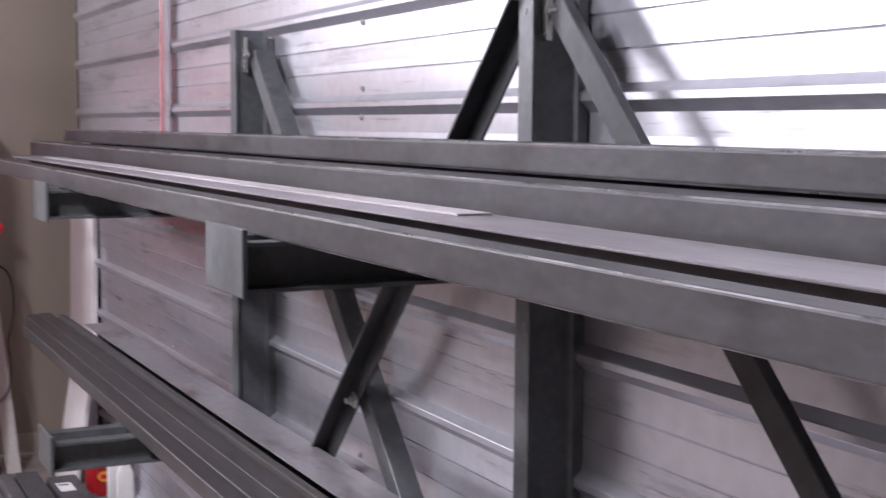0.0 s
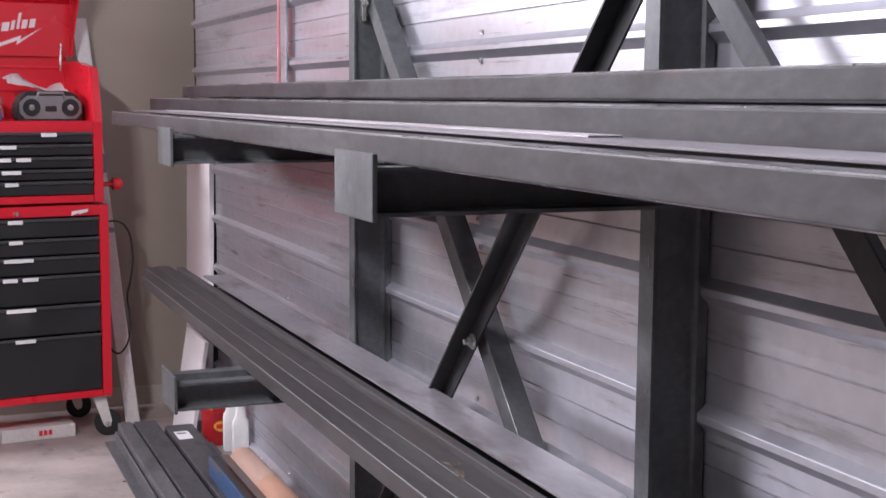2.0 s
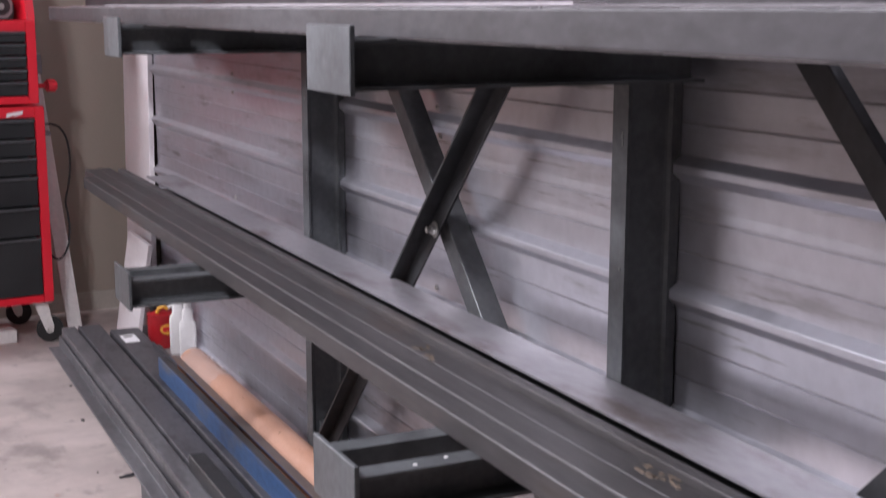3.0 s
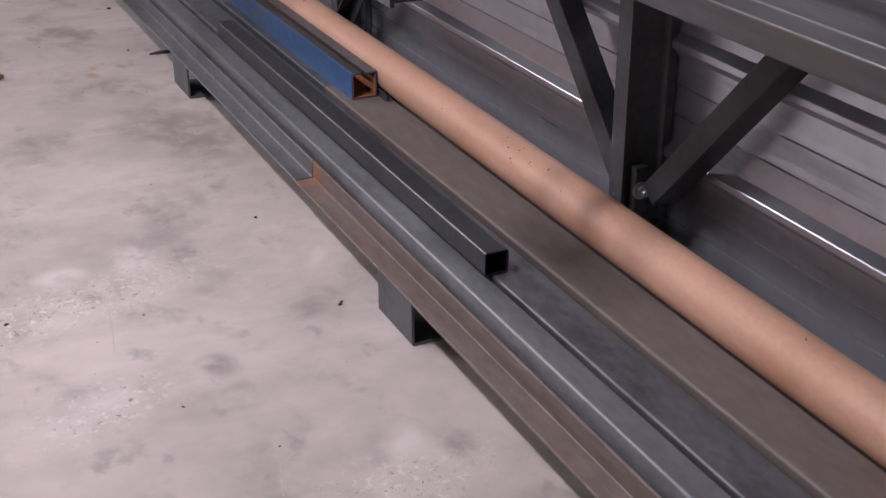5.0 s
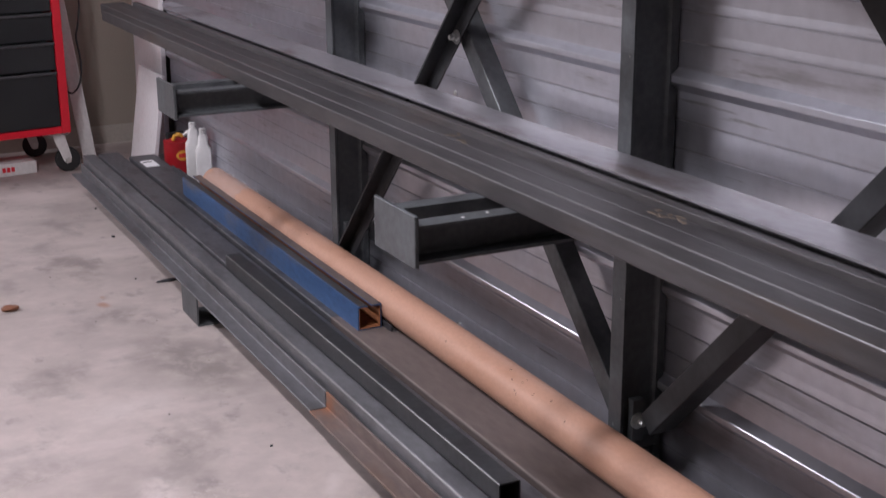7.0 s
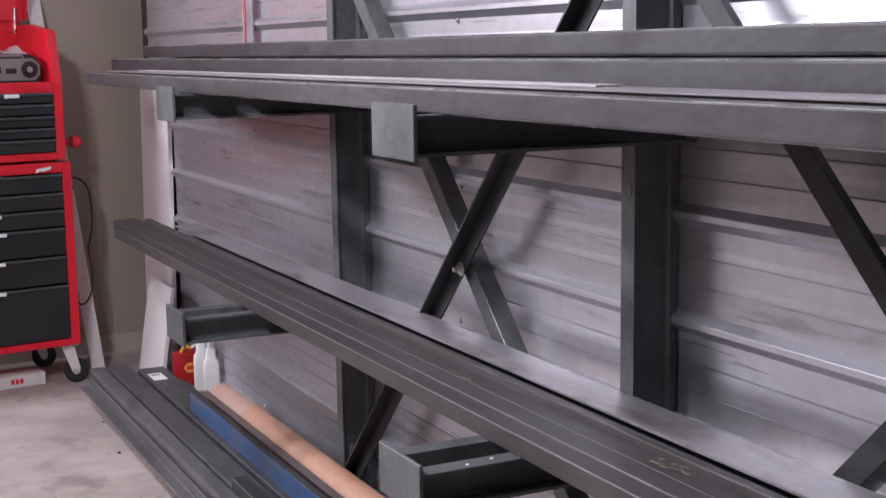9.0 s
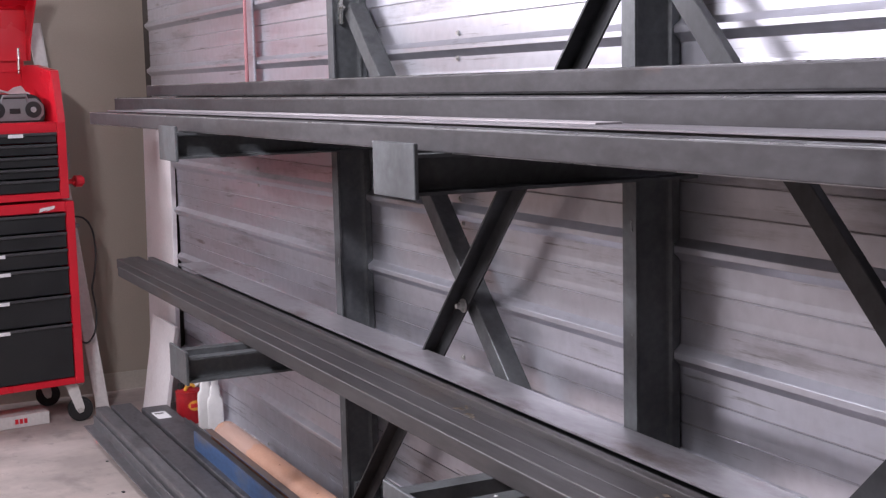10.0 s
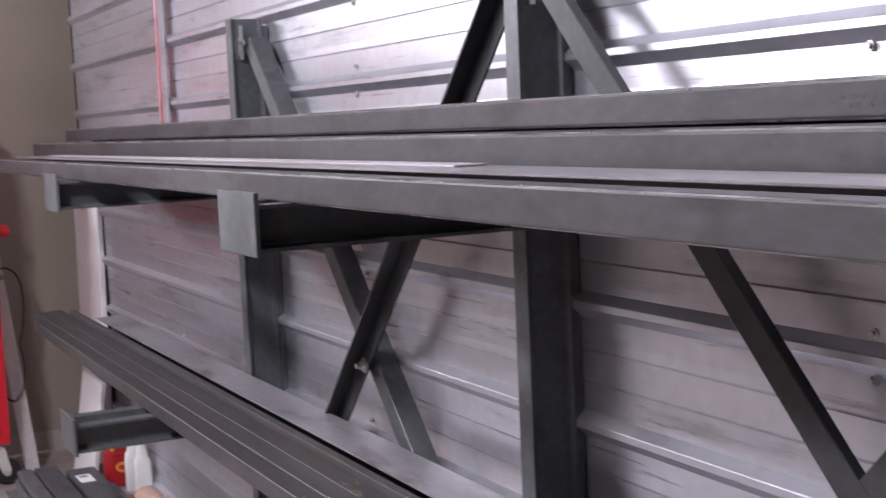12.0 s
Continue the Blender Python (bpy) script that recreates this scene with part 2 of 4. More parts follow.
# the rusty angle: orange towards its cut end
n_, l_, p_ = tree_of(RUST)
tc_ = n_.new("ShaderNodeTexCoord")
sx_ = n_.new("ShaderNodeSeparateXYZ")
l_.new(tc_.outputs["Object"], sx_.inputs[0])
er_ = n_.new("ShaderNodeMapRange")
er_.inputs["From Min"].default_value, er_.inputs["From Max"].default_value = 0.60, 0.755
l_.new(sx_.outputs["Y"], er_.inputs["Value"])
over(n_, l_, p_, product(n_, l_, er_.outputs["Result"], noise_mask(n_, l_, 14.0, 0.30, 0.62, (1, 0.6, 1))), (0.30, 0.13, 0.065))
TAN = material("tan_wall_paint", (0.335, 0.288, 0.24), 0.85, 0.0, 0.06, (1, 1, 1), 120.0, 0.1)
BASE = material("beige_baseboard", (0.42, 0.38, 0.33), 0.6, 0.0, 0.1, (2, 2, 2), 60.0, 0.05)
CEILM = material("grey_ceiling", (0.10, 0.097, 0.097), 0.9, 0.0, 0.05, (1, 1, 1), 90.0, 0.1)
RED = material("red_powder_coat", (0.66, 0.013, 0.03), 0.36, 0.0, 0.06, (3, 3, 3), 200.0, 0.05)
BLACK = material("black_drawer_paint", (0.016, 0.017, 0.018), 0.42, 0.0, 0.2, (4, 4, 4), 200.0, 0.06)
RUBBER = material("black_rubber", (0.012, 0.012, 0.013), 0.6, 0.0, 0.2, (8, 8, 8), 90.0, 0.1)
WHITE = material("white_plastic", (0.80, 0.79, 0.78), 0.5, 0.0, 0.05, (4, 4, 4), 60.0, 0.04)
BOARD = material("white_foam_board", (0.78, 0.75, 0.76), 0.7, 0.0, 0.07, (4, 4, 2), 60.0, 0.05, (0.62, 0.56, 0.55), 3.0, 0.6, 0.85)
TRIMM = material("grey_white_trim", (0.62, 0.60, 0.58), 0.6, 0.0, 0.12, (12, 12, 1), 60.0, 0.05)
ZINC = material("zinc_plated", (0.62, 0.62, 0.60), 0.3, 0.9, 0.15, (9, 9, 9), 90.0, 0.05)
PAPER = material("paper", (0.82, 0.81, 0.82), 0.7, 0.0, 0.04, (4, 4, 4), 50.0, 0.03)
YELLOW = material("yellow_print", (0.75, 0.38, 0.05), 0.5, 0.0, 0.1, (20, 20, 20), 90.0, 0.02)
INK = material("dark_ink", (0.03, 0.03, 0.035), 0.6, 0.0, 0.2, (30, 30, 30), 90.0, 0.0)
SCUFF = material("brown_scuff", (0.11, 0.055, 0.035), 0.7, 0.0, 0.3, (30, 30, 30), 90.0, 0.0)
STENCIL = material("faded_stencil", (0.042, 0.041, 0.044), 0.55, 0.2, 0.3, (60, 60, 60), 90.0, 0.0)
DARKWOOD = material("dark_framing", (0.035, 0.028, 0.024), 0.85, 0.0, 0.3, (8, 8, 1), 60.0, 0.2)
REDHOSE = material("red_pex", (0.56, 0.25, 0.27), 0.25, 0.0, 0.1, (9, 9, 9), 90.0, 0.02)
GREYP = material("grey_plastic", (0.20, 0.20, 0.21), 0.45, 0.0, 0.15, (9, 9, 9), 90.0, 0.03)
SILVER = material("silver_plastic", (0.23, 0.23, 0.235), 0.4, 0.2, 0.1, (9, 9, 9), 90.0, 0.03)
PULL = material("dark_pull", (0.075, 0.076, 0.08), 0.4, 0.3, 0.15, (9, 2, 9), 90.0, 0.03)
CANRED = material("old_red_can", (0.36, 0.012, 0.018), 0.4, 0.0, 0.15, (9, 9, 9), 60.0, 0.05)
CHALK = material("yellow_chalk", (0.15, 0.115, 0.085), 0.8, 0.0, 0.4, (40, 40, 40), 120.0, 0.1)
LEAF = material("dry_leaf", (0.22, 0.09, 0.05), 0.8, 0.0, 0.2, (30, 30, 30), 120.0, 0.1)
BLUETAPE = material("blue_tape", (0.05, 0.20, 0.62), 0.55, 0.0, 0.08, (9, 9, 9), 90.0, 0.03)
film = bpy.data.materials.new("clear_plastic")
film.use_nodes = True
fp = film.node_tree.nodes["Principled BSDF"]
fp.inputs["Transmission Weight"].default_value, fp.inputs["Roughness"].default_value, fp.inputs["IOR"].default_value = 0.88, 0.10, 1.2
fp.inputs["Base Color"].default_value = (0.9, 0.9, 0.92, 1)
# thin cling film: mostly clear, a little milky and glossy
cling = bpy.data.materials.new("cling_film")
cling.use_nodes = True
cn, cl_ = cling.node_tree.nodes, cling.node_tree.links
cp = cn["Principled BSDF"]
cp.inputs["Base Color"].default_value, cp.inputs["Roughness"].default_value = (0.72, 0.70, 0.70, 1), 0.22
ct, cx_ = cn.new("ShaderNodeBsdfTransparent"), cn.new("ShaderNodeMixShader")
cx_.inputs[0].default_value = 0.20
cl_.new(ct.outputs[0], cx_.inputs[1]), cl_.new(cp.outputs[0], cx_.inputs[2])
cl_.new(cx_.outputs[0], cn["Material Output"].inputs["Surface"])


# ---- mesh helpers ----
def part(name, bm, mat, parent=None, label=""):
    me = bpy.data.meshes.new(name)
    bmesh.ops.recalc_face_normals(bm, faces=bm.faces[:])
    bm.to_mesh(me)
    bm.free()
    me.materials.append(mat)
    ob = new(name, me)
    if parent is not None:
        ob.parent = parent
    if label:
        ob["label"] = label
    return ob


def thing(name, label, category, group="", at=(0, 0, 0)):
    ob = new(name)
    ob.empty_display_size = 0.05
    ob.location = at
    return tagged(ob, label, category, group)


def box(x0, x1, y0, y1, z0, z1, bevel=0.0, bm=None, seg=1):
    out = bm or bmesh.new()
    r = bmesh.ops.create_cube(out, size=1.0, matrix=Matrix.Translation(((x0 + x1) / 2, (y0 + y1) / 2, (z0 + z1) / 2)) @ Matrix.Diagonal((x1 - x0, y1 - y0, z1 - z0, 1)))
    if bevel:
        es = list({e for v in r["verts"] for e in v.link_edges})
        bmesh.ops.bevel(out, geom=es, offset=bevel, segments=seg, affect="EDGES")
    return out


def moved(bm, m):
    bmesh.ops.transform(bm, matrix=m, verts=bm.verts[:])
    return bm


def cyl(r, h, m=None, seg=20, r2=None, bevel=0.0, bm=None, caps=True):
    out = bm or bmesh.new()
    g = bmesh.ops.create_cone(out, cap_ends=caps, segments=seg, radius1=r, radius2=r if r2 is None else r2, depth=h, matrix=m or Matrix())
    if bevel:
        es = [e for e in {e for v in g["verts"] for e in v.link_edges} if len(e.link_faces) == 2 and e.calc_face_angle(0) > 1.0]
        bmesh.ops.bevel(out, geom=es, offset=bevel, segments=2, affect="EDGES")
    return out


def extrude_profile(pts, y0, y1, closed=True, bm=None, steps=1, swap=None):
    """Sweeps (x, z) points from y0 to y1 with capped ends."""
    out = bm or bmesh.new()
    rows = []
    for k in range(steps + 1):
        y = y0 + (y1 - y0) * k / steps
        rows.append([out.verts.new((x, y, z)) for x, z in pts])
    n = len(pts)
    for a, b in zip(rows, rows[1:]):
        for i in range(n if closed else n - 1):
            out.faces.new((a[i], a[(i + 1) % n], b[(i + 1) % n], b[i]))
    if closed:
        out.faces.new(rows[0])
        out.faces.new(rows[-1][::-1])
    return out


def rounded(x0, x1, z0, z1, r, seg=3):
    pts = []
    for cx, cz, a0 in ((x1 - r, z1 - r, 0), (x0 + r, z1 - r, 90), (x0 + r, z0 + r, 180), (x1 - r, z0 + r, 270)):
        for k in range(seg + 1):
            a = radians(a0 + 90 * k / seg)
            pts.append((cx + r * math.cos(a), cz + r * math.sin(a)))
    return pts


def hollow(x0, x1, z0, z1, y0, y1, wall=0.004, r=0.006, bm=None, worn=False):
    """A rectangular tube along y with open ends; worn gives corners the brighter slot."""
    out = bm or bmesh.new()
    o, i = rounded(x0, x1, z0, z1, r), rounded(x0 + wall, x1 - wall, z0 + wall, z1 - wall, max(r - wall, 0.001))
    n = len(o)
    v = [[out.verts.new((x, y, z)) for x, z in pts] for y in (y0, y1) for pts in (o, i)]
    for k in range(n):
        j = (k + 1) % n
        f = out.faces.new((v[0][k], v[0][j], v[2][j], v[2][k]))
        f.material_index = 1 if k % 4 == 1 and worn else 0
        out.faces.new((v[1][j], v[1][k], v[3][k], v[3][j]))
        out.faces.new((v[0][j], v[0][k], v[1][k], v[1][j]))
        out.faces.new((v[2][k], v[2][j], v[3][j], v[3][k]))
    return out


def channel_profile(w, d, t=0.006, flip=1):
    """A C channel: web on u = 0 of height d, flanges of width w towards +u."""
    p = [(0, 0), (w, 0), (w, t), (t * 1.4, t * 1.3), (t, t * 2), (t, d - t * 2), (t * 1.4, d - t * 1.3), (w, d - t), (w, d), (0, d)]
    return [(u * flip, v) for u, v in p]


def angle_profile(a, b, t=0.006):
    return [(0, 0), (a, 0), (a, t * 0.7), (a - t * 0.3, t), (t * 1.4, t), (t, t * 1.4), (t, b - t * 0.3), (t * 0.7, b), (0, b)]


def smooth(ob, angle=40):
    for f in ob.data.polygons:
        f.use_smooth = True
    ob.data.set_sharp_from_angle(angle=radians(angle))
    return ob


def tube_along(points, r, seg=10):
    """A round bar along a list of points."""
    out = bmesh.new()
    pts = [Vector(p) for p in points]
    rings = []
    for i, p in enumerate(pts):
        d = (pts[min(i + 1, len(pts) - 1)] - pts[max(i - 1, 0)]).normalized()
        q = d.to_track_quat("Z", "Y")
        rings.append([out.verts.new(p + q @ Vector((r * math.cos(2 * math.pi * k / seg), r * math.sin(2 * math.pi * k / seg), 0))) for k in range(seg)])
    for a, b in zip(rings, rings[1:]):
        for k in range(seg):
            out.faces.new((a[k], a[(k + 1) % seg], b[(k + 1) % seg], b[k]))
    out.faces.new(rings[0])
    out.faces.new(rings[-1][::-1])
    return out


# ---- structure ----
X_W, Y_S, Y_N = -7.0, -6.5, 4.9
floor = part("floor", box(X_W - 0.2, 0.3, Y_S - 0.2, Y_N + 0.2, -0.15, 0.0), SLAB)
tagged(floor, "worn light grey concrete floor with scuffs and stains", "floor", kind="structure")
ceiling = part("ceiling", box(X_W - 0.2, 0.3, Y_S - 0.2, Y_N + 0.2, CEIL, CEIL + 0.1), CEILM)
tagged(ceiling, "plain grey ceiling", "ceiling", kind="structure")
wn = part("wall_north", box(X_W - 0.2, 0.3, Y_N, Y_N + 0.15, 0, CEIL), TAN)
tagged(wn, "flat tan painted wall behind the tool chest", "wall", kind="structure")
ws = part("wall_south", box(X_W - 0.2, 0.3, Y_S - 0.15, Y_S, 0, CEIL), TAN)
tagged(ws, "flat tan painted wall", "wall", kind="structure")
ww = part("wall_west", box(X_W - 0.15, X_W, Y_S, Y_N, 0, CEIL), TAN)
tagged(ww, "flat tan painted wall", "wall", kind="structure")
we = part("wall_east", box(0.078, 0.2, Y_S, Y_N, 0, CEIL), DARKWOOD)
tagged(we, "wall clad in galvanised ribbed metal sheets", "wall", kind="structure")
bb = part("baseboard", extrude_profile([(0, 0), (0.014, 0), (0.014, 0.085), (0.006, 0.1), (0, 0.1)], 0, 6.7), BASE)
bb.data.transform(Matrix.Translation((-6.7, Y_N - 0.014, 0)) @ Matrix(((0, 1, 0, 0), (1, 0, 0, 0), (0, 0, 1, 0), (0, 0, 0, 1))))
tagged(bb, "beige painted baseboard along the tan wall", "baseboard", kind="structure")
curb = part("curb", box(-0.165, 0.05, Y_S + 0.01, 4.05, 0.0, 0.1, 0.008), CONC)
tagged(curb, "low concrete curb under the metal wall", "curb", kind="structure")

# ribbed sheets, laid with the ribs level
PITCH, RIB0 = 0.2286, 1.0546


def sheet_profile(k0, k1):
    """(x, z) of the face between ribs k0 and k1: trapezoid ribs, two fine beads between them."""
    pts = [(0.0, RIB0 + PITCH * k0 - 0.05)]
    for k in range(k0, k1 + 1):
        z = RIB0 + PITCH * k - (0.006 if k < -1 else 0.0)
        pts += [(0.0, z - 0.0265), (-0.019, z - 0.0085), (-0.0205, z - 0.0065), (-0.0205, z + 0.0055), (-0.019, z + 0.0075), (0.0, z + 0.0225)]
        if k < k1:
            for rise in (0.079, 0.141):
                m = z + rise
                pts += [(0.0, m - 0.0018), (0.005, m - 0.0012), (0.005, m + 0.0010), (-0.0009, m + 0.003), (-0.0007, m + 0.009), (0.0, m + 0.021)]
    pts.append((0.0, RIB0 + PITCH * k1 + 0.05))
    return pts


def sheet(k0, k1, y0, y1, dx):
    front = [(x + dx, z) for x, z in sheet_profile(k0, k1)]
    back = [(x + 0.0012, z) for x, z in front][::-1]
    bm = extrude_profile(front + back, y0, y1)
    # groove floors take the darker material that stands for their shade
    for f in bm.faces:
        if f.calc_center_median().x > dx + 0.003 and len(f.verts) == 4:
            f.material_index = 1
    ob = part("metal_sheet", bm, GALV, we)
    ob.data.materials.append(GROOVE)
    return ob


sheets = [sheet(-4, 0, Y_S, 4.055, 0.0), sheet(0, 2, Y_S, 4.055, -0.0016), sheet(2, 6, Y_S, 4.47, 0.0), sheet(6, 12, Y_S, 4.47, -0.0016)]

screw_bm = cyl(0.0075, 0.003, pose(-0.0015, 0, 0, 0, 90, 0), 12)
cyl(0.0042, 0.005, pose(-0.005, 0, 0, 0, 90, 0), 6, bm=screw_bm)
screw0 = None
for yy in (2.79, 1.005, -0.746, -2.5):
    for k in (-4, -1, 1, 3, 4, 6):
        for dz in (0.036, -0.034):
            z = RIB0 + PITCH * k + dz + random.uniform(-0.003, 0.003)
            s = sheets[0 if k < 0 else 1 if k < 2 else 2 if k < 6 else 3]
            if screw0 is None:
                screw0 = part("screw", screw_bm, ZINC, s)
            else:
                o = new("screw", screw0.data)
                o.parent = s
                screw0_ = o
            (screw0 if screw0.location.length == 0 else screw0_).location = (-0.0016, yy + random.uniform(-0.01, 0.01), z)

# ---- lamps on the ceiling ----
for lx, ly, lw in LAMPS:
    t = thing("strip_light", "white fluorescent strip light hung from the ceiling", "ceiling light", "ceiling lights")
    part("housing", box(lx - 0.13, lx + 0.13, ly - 0.66, ly + 0.66, HANG, HANG + 0.085, 0.01), WHITE, t)
    for dy in (-0.5, 0.5):
        part("hanger", cyl(0.006, CEIL - HANG - 0.085, pose(lx, ly + dy, (CEIL + HANG + 0.085) / 2), 8), ZINC, t)

sl = thing("shop_light", "white shop light fixed high in the corner", "shop light")
part("housing", moved(box(-1.14, 1.14, -0.18, 0.18, 0.01, 0.08, 0.01), SHOP), WHITE, sl)
part("bracket", box(-3.53, -3.47, 4.33, Y_N, 2.62, 2.68, 0.004), WHITE, sl)

# ---- steel rack ----
SP = 1.65
POSTS = (SP, 0.0, -SP)
rack = thing("steel_rack", "dark steel cantilever rack with bolted cross braces on the wall", "storage rack")


def rod(a, b, prof, up):
    """Sweeps a (u, v) profile from a to b, u along up x dir, v along up."""
    a, b = Vector(a), Vector(b)
    d = (b - a).normalized()
    w = Vector(up).normalized()
    u = d.cross(w).normalized()
    bm = extrude_profile([(x, z) for x, z in prof], 0, (b - a).length)
    m = Matrix((( u.x, d.x, w.x, a.x), (u.y, d.y, w.y, a.y), (u.z, d.z, w.z, a.z), (0, 0, 0, 1)))
    return moved(bm, m)


def crumple_dot(r):
    bm = bmesh.new()
    bmesh.ops.create_icosphere(bm, subdivisions=2, radius=r, matrix=Matrix.Diagonal((1.0, 0.8, 0.35, 1)))
    return bm


def bolt(parent, x, y, z, ax="y", sgn=-1, r=0.011):
    rot = pose(0, 0, 0, 90, 0, 0) if ax == "y" else pose(0, 0, 0, 0, 90, 0)
    bm = cyl(r * 1.6, 0.003, rot, 16)
    cyl(r, 0.009, Matrix.Translation((0, sgn * 0.006, 0) if ax == "y" else (sgn * 0.006, 0, 0)) @ rot, 6, bm=bm)
    cyl(r * 0.55, 0.02, Matrix.Translation((0, sgn * 0.012, 0) if ax == "y" else (sgn * 0.012, 0, 0)) @ rot, 10, bm=bm)
    return part("bolt", moved(bm, Matrix.Translation((x, y, z))), ZINC, parent)


POST_TOP, PX0, PX1 = 1.955, -0.119, -0.022
for py in POSTS:
    # an I beam: front flange, web, back flange
    yc, hw, ft = py + 0.015, 0.024, 0.007
    prof = [(PX0, yc - hw), (PX0, yc + hw), (PX0 + ft * 0.7, yc + hw), (PX0 + ft * 1.3, yc + 0.005), (PX0 + ft * 2, yc + 0.0028), (PX1 - ft * 2, yc + 0.0028), (PX1 - ft * 1.3, yc + 0.005), (PX1 - ft * 0.7, yc + hw),
            (PX1, yc + hw), (PX1, yc - hw), (PX1 - ft * 0.7, yc - hw), (PX1 - ft * 1.3, yc - 0.017), (PX1 - ft * 2, yc - 0.015), (PX0 + ft * 2, yc - 0.015), (PX0 + ft * 1.3, yc - 0.017), (PX0 + ft * 0.7, yc - hw)]
    bm = bmesh.new()
    lo = [bm.verts.new((x, y, 0.1)) for x, y in prof]
    hi = [bm.verts.new((x, y, POST_TOP)) for x, y in prof]
    for i in range(len(prof)):
        j = (i + 1) % len(prof)
        bm.faces.new((lo[i], lo[j], hi[j], hi[i]))
    bm.faces.new(lo), bm.faces.new(hi)
    post = part("post", bm, RACK, rack)
    for k in range(7):
        zc = 0.3 + k * 0.26 + random.uniform(-0.04, 0.04)
        if abs(zc - 0.8) < 0.08 or abs(zc - 1.47) < 0.08:
            continue
        wb = bmesh.new()
        yo = yc + random.uniform(-0.012, 0.004)
        for j in range(random.randint(1, 4)):
            cyl(0.0028, 0.003, Matrix.Translation((PX0, yo + random.uniform(-0.001, 0.001), zc + j * 0.006)) @ pose(0, 0, 0, 0, 90, 0), 8, bm=wb)
        part("weld_bead", wb, GREYP, post)
    part("wall_plate", box(-0.0218, -0.0035, py - 0.006, py + 0.036, 0.11, POST_TOP - 0.02, 0.002), RACK, rack)
    # arms: two channels and an end plate
    for zt in (0.836, 1.513):
        arm = part("arm_plate", box(-0.664, -0.655, py - 0.097, py + 0.092, zt - 0.083, zt + 0.021, 0.0015), RACK, rack, "flat steel end plate")
        for side in (-1, 1):
            prof = [(py - 0.002 + side * (0.043 + u), zt - 0.076 + v) for u, v in channel_profile(0.046, 0.076, 0.006)]
            bm = extrude_profile(prof, 0, 0.632)
            moved(bm, Matrix(((0, -1, 0, -0.0226), (1, 0, 0, 0), (0, 0, 1, 0), (0, 0, 0, 1))))
            part("arm_channel", bm, RACK, rack)

# paint drips on the top flange of a lower arm
for dx, dy in ((-0.549, -0.072), (-0.489, -0.061)):
    part("paint_drip", moved(crumple_dot(0.0045), Matrix.Translation((dx, dy, 0.836))), WHITE, rack, "small white paint drip")

# cross braces of angle iron in each bay
def slanted(y0, y1, line, x, w, e, away):
    """Angle iron between y0 and y1 along z = line(y) (its edge that faces up or down): a leg of width w in the wall's plane and one of e towards the wall."""
    bm = bmesh.new()
    p, q = Vector((x, y0, line(y0))), Vector((x, y1, line(y1)))
    d = (q - p).normalized()
    nrm = Vector((0, -d.z, d.y))
    if (nrm.z > 0) != away:
        nrm = -nrm
    X = Vector((1, 0, 0))
    prof = [(0, 0), (0.0055, 0), (0.0055, w - 0.0055), (e, w - 0.0055), (e, w), (0.002, w), (0, w - 0.002)]
    if e < 0:
        prof = [(0, 0), (0.0055, 0), (0.0055, w - 0.002), (0.0035, w), (e, w), (e, w - 0.0055), (0, w - 0.0055)]
    rows = [[bm.verts.new(c + X * u + nrm * v) for u, v in prof] for c in (p, q)]
    n = len(prof)
    for i in range(n):
        bm.faces.new((rows[0][i], rows[0][(i + 1) % n], rows[1][(i + 1) % n], rows[1][i]))
    bm.faces.new(rows[0])
    bm.faces.new(rows[1][::-1])
    return bm


for ya in (SP, 0.0):
    yb = ya - SP
    first = ya > 1
    # three of the four braces are darker than the BRACE one
    if first:
        part("brace", slanted(ya - 0.024, yb + 0.014, lambda y: (1.803 - (y - yb)) / 0.953, -0.095, 0.048, -0.04, True), DARKSTEEL, rack)
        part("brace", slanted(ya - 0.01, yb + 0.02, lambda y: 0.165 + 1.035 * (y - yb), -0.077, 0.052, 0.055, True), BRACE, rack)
    else:
        part("brace", slanted(ya - 0.042, yb + 0.11, lambda y: 0.269 - 1.085 * y, -0.088, 0.050, 0.064, False), DARKSTEEL, rack)
        part("brace", slanted(ya - 0.012, yb + 0.02, lambda y: 1.8905 + 1.03 * y, -0.091, 0.049, 0.02, True), DARKSTEEL, rack)
    if first:
        bolt(rack, -0.098, yb + 0.823, 1.05, "x", -1, 0.012)
    # tabs and bolts on the webs of the posts
    for x, y, z, sgn in ((-0.085, ya - 0.003, 0.293, -1), (-0.085, yb + 0.012, 1.885, 1), (-0.092, ya + 0.004, 1.885, -1), (-0.075, yb + 0.012, 0.24, 1)):
        mt = ZINC if z > 1.8 and sgn < 0 else RACK
        hi = z > 1.8
        part("brace_tab", box(x - (0.004 if hi else 0.011), x + (0.008 if hi else 0.02), y + min(0, sgn * 0.02), y + max(0, sgn * 0.02), z - 0.05, z + 0.05, 0.001), mt, rack)
        bolt(rack, x + 0.002, y + sgn * 0.022, z, "y", sgn, 0.007 if hi else 0.012)

# ---- stock on the upper arms ----
TOPZ = 1.513


def stock(name, label, cat, bm, mat, group="steel stock"):
    ob = part(name, bm, mat)
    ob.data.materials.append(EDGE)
    tagged(ob, label, cat, group)
    return ob


